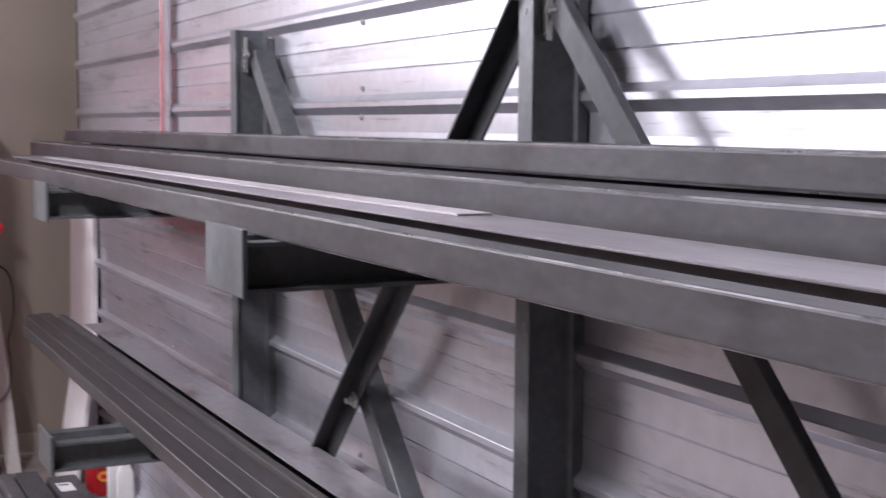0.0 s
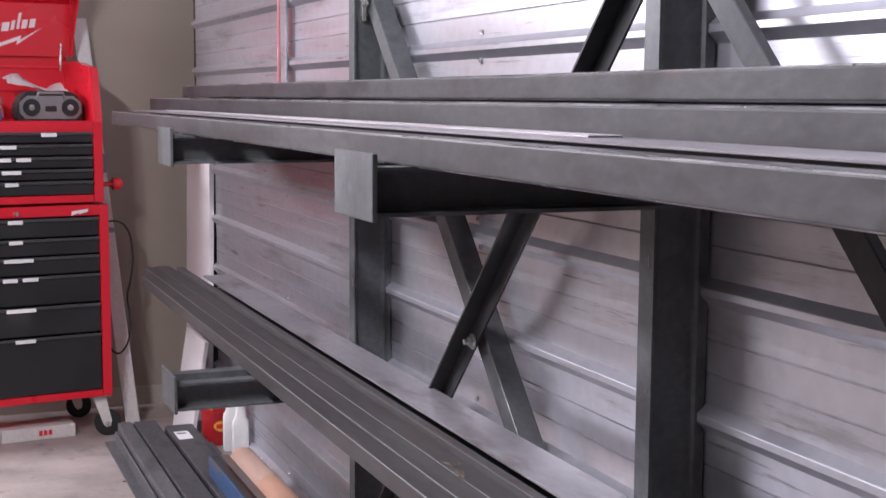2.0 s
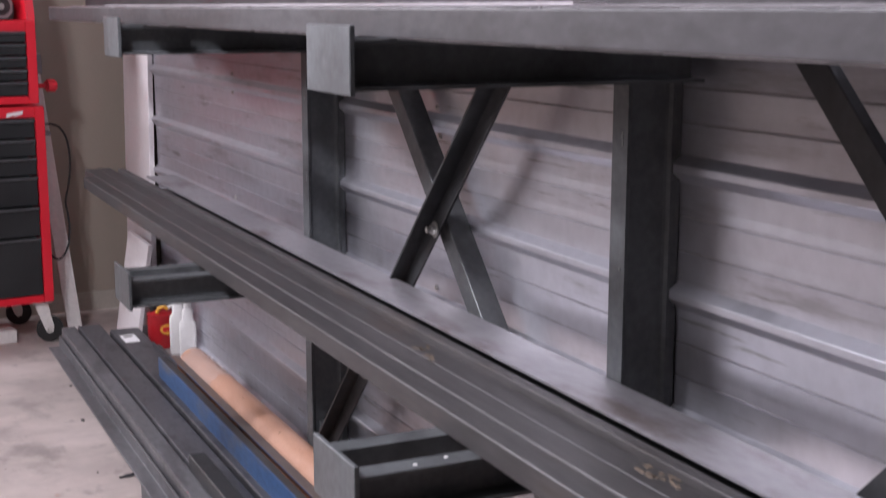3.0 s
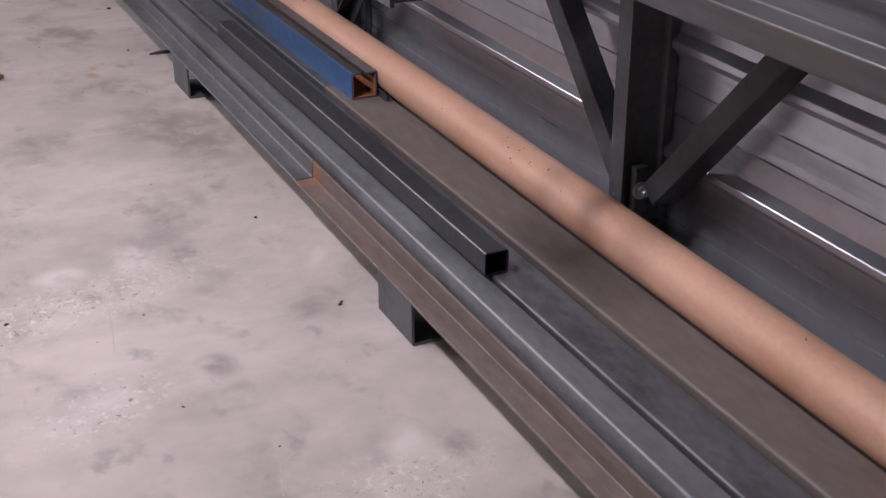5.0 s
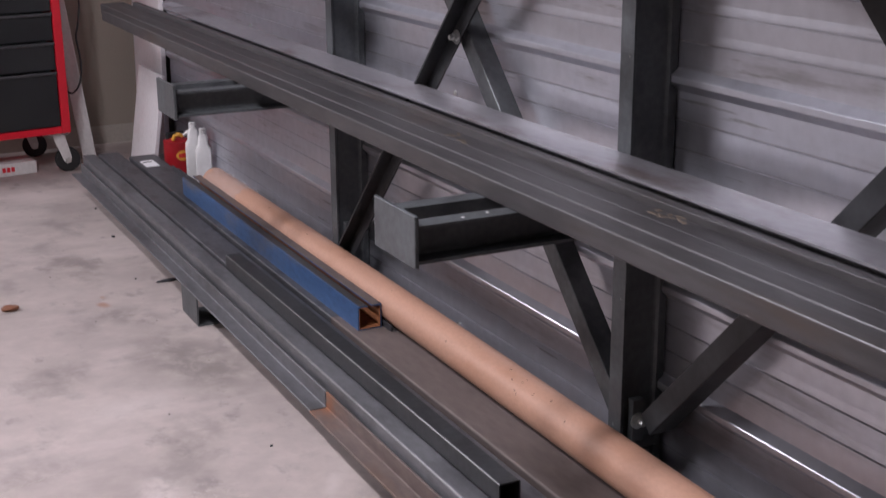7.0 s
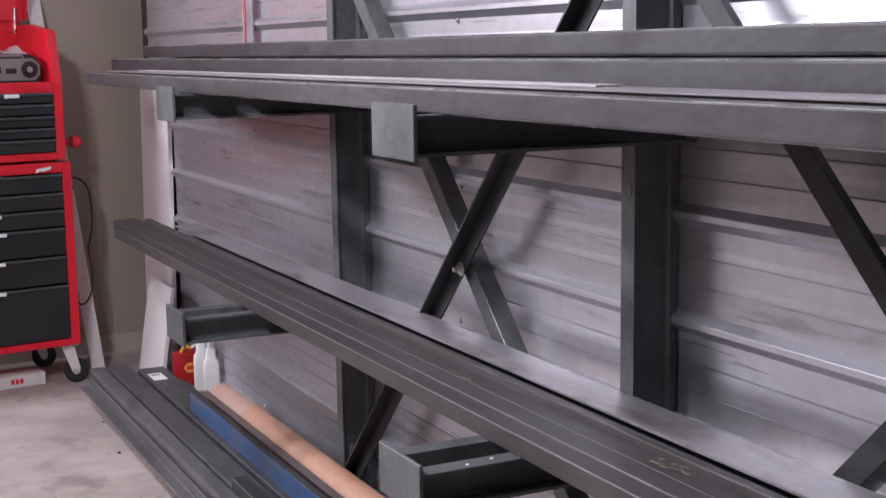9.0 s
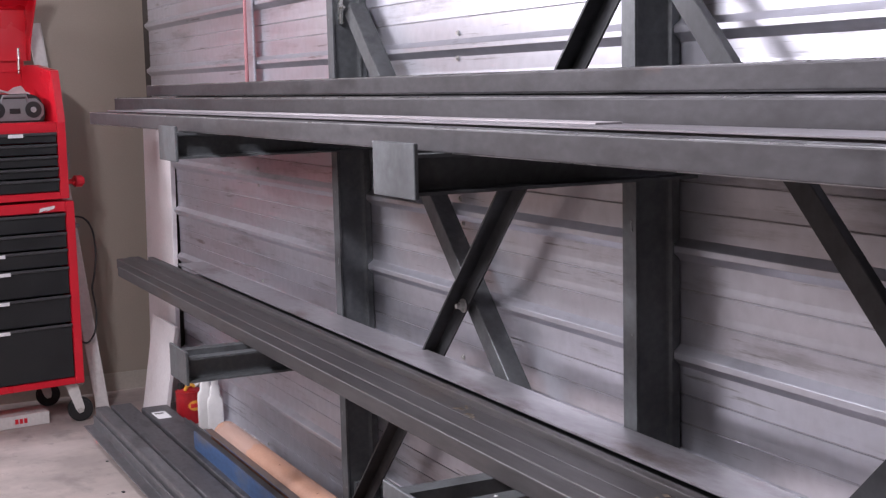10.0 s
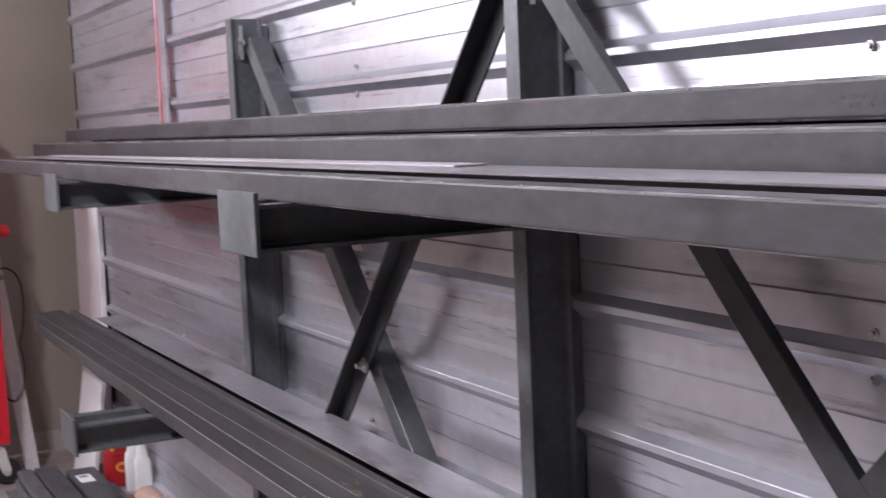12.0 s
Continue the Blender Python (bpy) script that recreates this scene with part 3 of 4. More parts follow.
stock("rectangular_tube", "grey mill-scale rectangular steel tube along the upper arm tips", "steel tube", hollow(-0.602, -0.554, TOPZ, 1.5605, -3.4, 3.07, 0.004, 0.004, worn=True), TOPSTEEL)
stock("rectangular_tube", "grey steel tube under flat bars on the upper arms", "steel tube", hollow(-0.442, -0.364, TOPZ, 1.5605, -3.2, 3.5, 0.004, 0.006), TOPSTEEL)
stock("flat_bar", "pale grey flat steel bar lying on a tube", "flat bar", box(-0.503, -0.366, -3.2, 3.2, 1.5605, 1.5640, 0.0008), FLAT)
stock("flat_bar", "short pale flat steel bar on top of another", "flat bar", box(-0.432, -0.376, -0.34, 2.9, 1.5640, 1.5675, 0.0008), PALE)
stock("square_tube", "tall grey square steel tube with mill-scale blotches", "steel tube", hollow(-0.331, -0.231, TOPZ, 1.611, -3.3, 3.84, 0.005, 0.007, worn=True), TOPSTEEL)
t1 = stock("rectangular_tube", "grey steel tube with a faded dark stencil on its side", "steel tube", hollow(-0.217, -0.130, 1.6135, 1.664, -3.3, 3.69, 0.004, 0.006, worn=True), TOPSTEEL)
stock("rectangular_tube", "dark steel tube carrying a thinner tube", "steel tube", hollow(-0.190, -0.131, TOPZ, 1.6135, -3.2, 3.3, 0.004, 0.006), TOPSTEEL)
bm = bmesh.new()
for z in (1.6415, 1.6315):
    y = -0.905
    while y > -1.03:
        w = random.uniform(0.005, 0.011)
        box(-0.21735, -0.2168, y - w, y, z - 0.0028, z + 0.0028, bm=bm)
        y -= w + random.uniform(0.003, 0.012)
tagged(part("stencil_mark", bm, STENCIL, t1, "faded dark stencil bars"), kind="stuff")

# ---- stock on the lower arms ----
LOWZ = 0.836
stock("angle_bar", "pale grey steel angle lying leg up against the posts", "angle iron", extrude_profile([(-0.1225 - u, 0.902 - v) for u, v in angle_profile(0.1135, 0.066, 0.007)], -3.3, 3.23), RUBBED)
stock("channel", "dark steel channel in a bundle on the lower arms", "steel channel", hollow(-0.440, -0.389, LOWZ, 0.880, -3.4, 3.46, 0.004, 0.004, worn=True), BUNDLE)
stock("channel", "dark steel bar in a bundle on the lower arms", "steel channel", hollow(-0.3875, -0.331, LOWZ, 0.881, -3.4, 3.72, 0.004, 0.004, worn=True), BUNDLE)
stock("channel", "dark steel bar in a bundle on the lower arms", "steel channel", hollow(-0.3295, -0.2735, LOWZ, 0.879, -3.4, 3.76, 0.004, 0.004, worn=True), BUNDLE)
stock("flat_bar", "dark steel bar between the bundle and the pale angle", "flat bar", box(-0.2725, -0.2465, -3.4, 3.6, 0.8465, 0.893, 0.0015), BUNDLE)
# dark strip added to stand for the shade in the gap below the angle
stock("flat_bar", "added dark strip closing the gap under the pale angle", "flat bar", box(-0.2725, -0.131, -3.4, 3.25, LOWZ, 0.846, 0.001), DARKSTEEL)

for cx, cy, w in ((-0.300, 0.43, 0.05), (-0.318, 0.36, 0.03), (-0.292, -0.35, 0.05), (-0.285, -0.42, 0.04)):
    ch = bmesh.new()
    for q in range(5):
        bmesh.ops.create_cube(ch, size=1, matrix=pose(cx + random.uniform(-0.014, 0.014), cy + random.uniform(-0.03, 0.03), 0.8793, 0, 0, random.uniform(-30, 30)) @ Matrix.Diagonal((random.uniform(0.004, 0.012), random.uniform(0.01, 0.03), 0.0009, 1)))
    tagged(part("chalk_smudge", ch, CHALK, bpy.data.objects["channel.002"], "faint yellow chalk smudge"), kind="stuff")

# ---- spacers and stock on the floor ----
for sy in (1.805, 0.053, -1.7):
    for sx in (-0.565, -0.285):
        s = part("spacer_tube", hollow(sx, sx + 0.108, 0, 0.104, sy, sy + 0.178, 0.006, 0.007), RACK)
        tagged(s, "short dark square steel tube used as a floor spacer", "spacer tube", "floor spacers")
DECK = 0.104
def ell(a, b, t=0.005):
    """An L on the deck: a level leg of a towards the front, an upright leg of b at its back."""
    return [(-0.517 - u, DECK + v) for u, v in angle_profile(a, b, t)]


stock("angle_bar", "grey angle iron at the front of the floor stack", "angle iron", extrude_profile(ell(0.050, 0.050), 0.762, 3.78), WORN)
stock("angle_bar", "rusty brown angle iron lying at the front of the floor stack", "angle iron", extrude_profile(ell(0.053, 0.050), -3.2, 0.757), RUST)
stock("channel", "grey steel channel lying web up on the spacers", "steel channel", hollow(-0.506, -0.447, DECK, 0.184, -3.2, 3.80, 0.004, 0.006, worn=True), WORN)
stock("flat_bar", "dark steel bar low between wider stock", "flat bar", box(-0.4462, -0.4398, -3.2, 3.7, DECK, 0.165, 0.001), STEEL)
stock("rectangular_tube", "wide grey-blue rectangular steel tube on the spacers", "steel tube", hollow(-0.439, -0.343, DECK, 0.188, -3.2, 3.78, 0.004, 0.006), STEEL)
brown = stock("rectangular_tube", "dark steel tube with a white paper label near its end", "steel tube", hollow(-0.327, -0.205, DECK, 0.19, 1.2, 3.65, 0.004, 0.006), STEEL)
stock("rectangular_tube", "brown oxidised wide steel tube on the spacers", "steel tube", hollow(-0.327, -0.172, DECK, 0.19, -3.2, 1.198, 0.004, 0.006), BROWNED)
lab = part("paper_label", box(-0.311, -0.250, 3.40, 3.53, 0.1902, 0.1912), PAPER, brown, "small white paper label")
part("label_print", box(-0.303, -0.264, 3.487, 3.505, 0.1913, 0.1917), STENCIL, lab)
stock("square_tube", "short black square steel tube lying on wider stock", "steel tube", hollow(-0.457, -0.405, 0.1885, 0.239, -0.06, 1.80, 0.003, 0.005, worn=True), DARKSTEEL)
bz0, bz1, bx0, bx1, bw = 0.19, 0.262, -0.302, -0.228, 0.004
blue = part("strut_channel", extrude_profile([(bx0, bz0), (bx1, bz0), (bx1, bz1), (bx1 - 0.030, bz1), (bx1 - 0.030, bz1 - 0.003), (bx1 - bw, bz1 - bw), (bx1 - bw, bz0 + bw), (bx0 + bw, bz0 + bw), (bx0 + bw, bz1 - bw), (bx0 + 0.030, bz1 - 0.003), (bx0 + 0.030, bz1), (bx0, bz1)], 1.05, 2.85), BLUE)
tagged(blue, "blue painted open steel channel with a rusty inside", "steel channel", "steel stock")
part("inner_wall", extrude_profile([(bx0 + bw + 0.0003, bz0 + bw + 0.0003), (bx1 - bw - 0.0003, bz0 + bw + 0.0003), (bx1 - bw - 0.0003, bz1 - 0.006), (bx1 - bw - 0.0013, bz1 - 0.006), (bx1 - bw - 0.0013, bz0 + bw + 0.0013), (bx0 + bw + 0.0013, bz0 + bw + 0.0013), (bx0 + bw + 0.0013, bz1 - 0.006), (bx0 + bw + 0.0003, bz1 - 0.006)], 1.049, 2.84), ORANGE, blue, "orange rusty inside")
for fx0, fx1 in ((bx0 + 0.006, bx0 + 0.030), (bx1 - 0.030, bx1 + 0.0005)):
    part("flange_top", box(fx0, fx1, 1.052, 2.845, bz1 + 0.0003, bz1 + 0.001), BROWNED if fx0 > bx0 + 0.01 else BUNDLE, blue, "browned bare edge")
stock("angle_bar", "thin dark angle iron beside the blue tube", "angle iron", extrude_profile([(-0.222 + u, 0.19 + v) for u, v in angle_profile(0.03, 0.02, 0.004)], 1.0, 3.3), STEEL)
CR = 0.053
bm = bmesh.new()
nseg, msteps = 40, 60
rows = []
for k in range(msteps + 1):
    y = -2.9 + (2.81 + 2.9) * k / msteps
    cx = -0.177 + 0.004 * math.sin(y * 1.3)
    cz = 0.19 + CR + 0.001 * math.sin(y * 2.1)
    rows.append([bm.verts.new((cx + CR * math.cos(2 * math.pi * i / nseg), y, cz + CR * math.sin(2 * math.pi * i / nseg))) for i in range(nseg)])
for a, b in zip(rows, rows[1:]):
    for i in range(nseg):
        bm.faces.new((a[i], a[(i + 1) % nseg], b[(i + 1) % nseg], b[i]))
inner = [bm.verts.new((v.co.x * 0.93 - 0.177 * 0.07, v.co.y, v.co.z * 0.93 + (0.19 + CR) * 0.07)) for v in rows[-1]]
inner2 = [bm.verts.new((v.co.x, v.co.y - 0.25, v.co.z)) for v in inner]
for i in range(nseg):
    j = (i + 1) % nseg
    bm.faces.new((rows[-1][i], rows[-1][j], inner[j], inner[i]))
    bm.faces.new((inner[i], inner[j], inner2[j], inner2[i]))
bm.faces.new(inner2)
bm.faces.new(rows[0])
card = smooth(part("cardboard_tube", bm, CARD), 50)
tagged(card, "long brown kraft cardboard shipping tube lying beside the steel", "cardboard tube")
fb = bmesh.new()
for i in range(17):
    a = radians(random.uniform(95, 150))
    y = random.uniform(-1.0, 2.6) if i > 6 else random.uniform(0.0, 0.35)
    cx = -0.177 + 0.004 * math.sin(y * 1.3)
    m = Matrix.Translation((cx + (CR + 0.0003) * math.cos(a), y, 0.19 + CR + (CR + 0.0003) * math.sin(a))) @ pose(0, 0, 0, 0, 90 - math.degrees(a), 0) @ pose(0, 0, 0, 0, 0, random.uniform(0, 180))
    bmesh.ops.create_cube(fb, size=1, matrix=m @ Matrix.Diagonal((random.uniform(0.0015, 0.003), random.uniform(0.003, 0.009), 0.0008, 1)))
tagged(part("scuff_mark", fb, SCUFF, card, "small dark scuffs"), kind="stuff")

wrap = bmesh.new()
rws = []
for k in range(17):
    y = 2.40 + 0.024 * k + 0.009 * math.sin(k * 2.3)
    rws.append([wrap.verts.new((-0.177 + (CR + 0.003 + 0.005 * noise.noise(Vector((i * 0.7, k * 0.9, 1)))) * math.cos(a), y + 0.012 * math.sin(i * 1.1), 0.19 + CR + (CR + 0.003 + 0.005 * noise.noise(Vector((i * 0.7, k * 0.9, 5)))) * math.sin(a))) for i, a in enumerate([radians(15 + 7 * q) for q in range(25)])])
for a, b in zip(rws, rws[1:]):
    for i in range(24):
        wrap.faces.new((a[i], a[i + 1], b[i + 1], b[i]))
part("plastic_wrap", wrap, cling, card, "crinkled clear plastic wrap")
torn = bmesh.new()
for k in range(5):
    bmesh.ops.create_cube(torn, size=1, matrix=pose(-0.150 + random.uniform(-0.004, 0.004), 2.52 + 0.045 * k, 0.2905, random.uniform(-8, 8), random.uniform(26, 36), random.uniform(-25, 25)) @ Matrix.Diagonal((0.006, random.uniform(0.016, 0.034), 0.0008, 1)))
tagged(part("torn_tape", torn, PAPER, card, "torn white tape shreds"), kind="stuff")

for ob in [o for o in bpy.data.objects if o.name.startswith("channel") or o.name == "square_tube.001"]:
    ob.data.materials[1] = THIN

# ---- tool chest (local: right front bottom corner at origin, front faces -y) ----
CW, CD = 0.84, 0.56
chest = thing("tool_chest", "red and black steel rolling tool chest with its lid open", "tool chest")
chest.matrix_basis = pose(-0.462, 4.26, 0, 0, 0, 8)


UP = (-0.020, 0.008)  # the top chest stands a little inside the cabinet below


def cpart(name, bm, mat, parent=None, label=""):
    return part(name, bm, mat, parent or chest, label)


def raised(ob):
    ob.data.transform(Matrix.Translation((UP[0], 0, UP[1])))
    return ob


def unit(z0, z1, rows, label):
    top = cpart("top_panel", box(-CW + 0.045, -0.045, 0.002, CD, z1 - 0.05, z1, 0.003), RED, label=label)
    cpart("side_panel", box(-CW, -CW + 0.045, 0, CD, z0, z1, 0.004), RED)
    cpart("side_panel", box(-0.045, 0, 0, CD, z0, z1, 0.004), RED)
    cpart("bottom_rail", box(-CW + 0.045, -0.045, 0.002, CD, z0, z0 + 0.035, 0.003), RED)
    cpart("rear_panel", box(-CW + 0.045, -0.045, CD - 0.02, CD, z0 + 0.035, z1 - 0.06), RED)
    return top


lower = unit(0.205, 1.115, None, "red steel roller cabinet")
upper = unit(1.12, 1.49, None, "red steel top chest")


def drawer(zb, zt, labels, parent):
    d = bmesh.new()
    box(-CW + 0.05, -0.05, -0.004, 0.30, zb + 0.004, zt - 0.012, 0.003, bm=d)
    ob = part("drawer", d, BLACK, parent)
    pull = extrude_profile([(0, 0), (-0.014, 0.003), (-0.016, 0.012), (-0.012, 0.016), (0, 0.014)], 0, CW - 0.102)
    moved(pull, Matrix.Translation((-CW + 0.051, -0.004, zt - 0.018)) @ Matrix(((0, 1, 0, 0), (1, 0, 0, 0), (0, 0, 1, 0), (0, 0, 0, 1))))
    part("pull_rail", pull, PULL, ob)
    for c, w in labels:
        part("paper_label", box(c - w / 2, c + w / 2, -0.024, -0.0215, zt - 0.023, zt - 0.006), PAPER, ob)


C = -CW / 2
zl = [0.24, 0.516, 0.659, 0.799, 0.887, 0.970, 1.062]
ll = [[(C + 0.02, 0.09)], [(C + 0.005, 0.13)], [(C - 0.04, 0.065), (C + 0.05, 0.07)], [(C, 0.13)], [(C - 0.01, 0.06)], [(C - 0.01, 0.065)]]
for i in range(6):
    drawer(zl[i], zl[i + 1], ll[i], lower)
zu = [1.155, 1.224, 1.278, 1.335, 1.392, 1.447]
lu = [[(C, 0.06)], [(C, 0.085)], [(C - 0.03, 0.06), (C + 0.055, 0.065)], [(C - 0.01, 0.07)], [(C - 0.2, 0.075), (C + 0.17, 0.07)]]
for i in range(5):
    drawer(zu[i], zu[i + 1], lu[i], upper)
for ob in [o for o in chest.children if o.data.vertices[0].co.z > 1.117] + list(upper.children):
    raised(ob)
    for sub in ob.children if ob.parent == upper else ():
        raised(sub)
# sloping side wings above the top chest, back panel and raised lid
for x in (-CW, -0.036):
    bm = bmesh.new()
    pts = [(0.0, 1.49), (CD, 1.49), (CD, 1.775), (CD - 0.2, 1.775), (0.06, 1.74)]
    vs = [[bm.verts.new((x + s, y, z)) for y, z in pts] for s in (0, 0.036)]
    bm.faces.new(vs[0]), bm.faces.new(vs[1][::-1])
    for i in range(5):
        bm.faces.new((vs[0][i], vs[0][(i + 1) % 5], vs[1][(i + 1) % 5], vs[1][i]))
    raised(cpart("side_wing", bm, RED))
bk = bmesh.new()
box(-CW + 0.02, -0.02, CD - 0.02, CD, 1.49, 1.812, 0.002, bm=bk)
box(-CW + 0.02, -0.02, 0.004, CD - 0.02, 1.49, 1.494, bm=bk)
for z in (1.63, 1.74):
    box(-CW + 0.02, -0.02, CD - 0.028, CD - 0.0195, z, z + 0.012, 0.002, bm=bk)
raised(cpart("back_panel", bk, RED))
lp = [(0.0, 0.0), (0.0, 0.255), (-0.215, 0.355), (-0.225, 0.335), (-0.235, 0.335), (-0.235, 0.372), (0.012, 0.27), (0.012, 0.0)]
ld = bmesh.new()
vs = [[ld.verts.new((x, y, z)) for y, z in lp] for x in (-CW, -0.002)]
ld.faces.new(vs[0]), ld.faces.new(vs[1][::-1])
for i in range(len(lp)):
    j = (i + 1) % len(lp)
    ld.faces.new((vs[0][i], vs[0][j], vs[1][j], vs[1][i]))
for x in (-CW, -0.012):
    tri = [(0.002, 0.0), (0.002, 0.256), (-0.225, 0.358), (-0.06, 0.1), (-0.03, 0.0)]
    va = [[ld.verts.new((x + e, y, z)) for y, z in tri] for e in (0.0, 0.01)]
    ld.faces.new(va[0]), ld.faces.new(va[1][::-1])
    for i in range(5):
        ld.faces.new((va[0][i], va[0][(i + 1) % 5], va[1][(i + 1) % 5], va[1][i]))
moved(ld, Matrix.Translation((UP[0], CD - 0.05, 1.80 + UP[1])))
lid = cpart("lid", ld, RED, label="red raised lid with a white script emblem")
# emblem: plain white slanted strokes over a zigzag flash
def flat_poly(bm, pts, y):
    f = [bm.verts.new((x, y, z)) for x, z in pts]
    g = [bm.verts.new((x, y + 0.002, z)) for x, z in pts]
    bm.faces.new(f), bm.faces.new(g[::-1])
    for i in range(len(pts)):
        bm.faces.new((f[i], f[(i + 1) % len(pts)], g[(i + 1) % len(pts)], g[i]))


EM = Matrix.Translation((C + 0.078, CD - 0.053, 1.728)) @ Matrix.Diagonal((1.15, 1, 1.08, 1))
x = -0.16
for k, (w, h) in enumerate(((0.016, 0.085), (0.014, 0.07), (0.014, 0.07), (0.01, 0.05), (0.012, 0.085), (0.026, 0.042), (0.03, 0.042), (0.014, 0.045), (0.012, 0.075), (0.022, 0.042), (0.024, 0.042))):
    z = 0.155 + 0.17 * (x + 0.16)
    s = h * 0.18
    em = bmesh.new()
    flat_poly(em, [(x, z), (x + w, z + 0.003), (x + w + s, z + h), (x + s, z + h - 0.003)], 0)
    part("emblem_stroke", moved(em, EM), WHITE, lid)
    x += w + 0.009
em = bmesh.new()
flat_poly(em, [(-0.17, 0.095), (-0.02, 0.155), (-0.03, 0.125), (0.07, 0.165), (0.062, 0.145), (0.16, 0.205), (0.045, 0.12), (0.052, 0.142), (-0.055, 0.10), (-0.045, 0.128)], 0)
part("emblem_flash", moved(em, EM), WHITE, lid, "white plain-shape emblem")
em2 = bmesh.new()
flat_poly(em2, [(-0.045, 0), (-0.005, 0.012), (-0.01, 0.004), (0.03, 0.016), (0.034, 0.03), (-0.04, 0.02)], 0)
moved(em2, Matrix.Translation((-0.13, -0.0035, 1.068)))
part("emblem", em2, WHITE, lower, "small white plain-shape emblem")
cpart("lock", cyl(0.011, 0.008, pose(C, -0.002, 1.085, 90, 0, 0), 14), ZINC)
cpart("lid_stay", tube_along([(-0.092, CD - 0.10, 1.74), (-0.088, CD - 0.10, 1.87)], 0.006, 8), ZINC, label="bright gas strut")
part("side_handle", tube_along([(0.0, 0.12, 0.98), (0.05, 0.12, 0.98), (0.05, 0.42, 0.98), (0.0, 0.42, 0.98)], 0.012, 10), GREYP, lower)
cpart("power_strip", box(0.001, 0.065, 0.22, 0.26, 1.25, 1.34, 0.004), GREYP)
hk = bmesh.new()
cyl(0.03, 0.055, pose(0.10, 0.22, 1.195, 0, 90, 0), 16, bevel=0.01, bm=hk)
cyl(0.012, 0.09, pose(0.045, 0.22, 1.195, 0, 90, 0), 12, bm=hk)
box(0.0, 0.02, 0.195, 0.245, 1.17, 1.22, 0.006, bm=hk)
cpart("red_knob", hk, RED)
for x, y in ((-0.045, 0.07), (-CW + 0.075, 0.07), (-0.075, CD - 0.07), (-CW + 0.075, CD - 0.07)):
    cs = cpart("caster", moved(box(-0.045, 0.045, -0.035, 0.035, 0.19, 0.2046, 0.002), Matrix.Translation((x, y, 0))), ZINC)
    w = part("wheel", cyl(0.062, 0.034, pose(x + 0.035, y - 0.008, 0.062, 0, 90, -105), 28, bevel=0.008), RUBBER, cs)
    part("hub", cyl(0.012, 0.062, pose(x + 0.035, y - 0.008, 0.062, 0, 90, -105), 16), ZINC, cs)
    fk = bmesh.new()
    for s in (-1, 1):
        b = bmesh.new()
        pts = [(-0.034, 0.19), (0.026, 0.19), (0.052, 0.075), (0.046, 0.05), (0.026, 0.044), (0.012, 0.06)]
        vs = [[b.verts.new((s * 0.026 + e, y_, z_)) for y_, z_ in pts] for e in (-0.0015, 0.0015)]
        b.faces.new(vs[0]), b.faces.new(vs[1][::-1])
        for i in range(6):
            b.faces.new((vs[0][i], vs[0][(i + 1) % 6], vs[1][(i + 1) % 6], vs[1][i]))
        moved(b, pose(x + 0.004, y, 0, 0, 0, -105))
        tmp = bpy.data.meshes.new("tmp")
        b.to_mesh(tmp), b.free()
        fk.from_mesh(tmp)
        bpy.data.meshes.remove(tmp)
    part("fork", fk, TRIMM, cs)

# ---- things on the chest ----
TOPC = 1.4945
cm = chest.matrix_basis
radio = thing("radio", "grey and black jobsite radio standing on the tool chest", "radio")
radio.matrix_basis = cm @ pose(-0.225, 0.12, TOPC)
rb_ = bmesh.new()
pts = [(-0.135, 0.0), (0.135, 0.0), (0.15, 0.03), (0.15, 0.08), (0.12, 0.13), (0.08, 0.145), (-0.08, 0.145), (-0.12, 0.13), (-0.15, 0.08), (-0.15, 0.03)]
vs = [[rb_.verts.new((x, y, z)) for x, z in pts] for y in (0.0, 0.13)]
rb_.faces.new(vs[0]), rb_.faces.new(vs[1][::-1])
for i in range(len(pts)):
    rb_.faces.new((vs[0][i], vs[0][(i + 1) % 10], vs[1][(i + 1) % 10], vs[1][i]))
bmesh.ops.bevel(rb_, geom=rb_.edges[:], offset=0.008, segments=2, affect="EDGES")
part("case", rb_, RUBBER, radio)
for s in (-1, 1):
    sp = part("speaker_ring", cyl(0.046, 0.012, pose(s * 0.088, -0.004, 0.068, 90, 0, 0), 24, bevel=0.003), SILVER, radio)
    part("speaker_cone", cyl(0.040, 0.006, pose(s * 0.088, -0.0085, 0.068, 90, 0, 0), 24), BLACK, radio)
    part("dust_cap", cyl(0.014, 0.008, pose(s * 0.088, -0.012, 0.068, 90, 0, 0), 16, bevel=0.002), ZINC, radio)
fpn = bmesh.new()
oct_ = [(-0.115, 0.016), (0.115, 0.016), (0.14, 0.045), (0.14, 0.09), (0.105, 0.122), (-0.105, 0.122), (-0.14, 0.09), (-0.14, 0.045)]
vs = [[fpn.verts.new((x, y, z)) for x, z in oct_] for y in (-0.006, 0.004)]
fpn.faces.new(vs[0]), fpn.faces.new(vs[1][::-1])
for i in range(8):
    fpn.faces.new((vs[0][i], vs[0][(i + 1) % 8], vs[1][(i + 1) % 8], vs[1][i]))
part("front_panel", fpn, SILVER, radio)
part("display", box(-0.026, 0.026, -0.0085, -0.0062, 0.05, 0.075, 0.001), RUBBER, radio)
part("carry_handle", tube_along([(-0.065, 0.0, 0.10), (-0.055, -0.012, 0.135), (0.055, -0.012, 0.135), (0.065, 0.0, 0.10)], 0.008, 10), SILVER, radio)

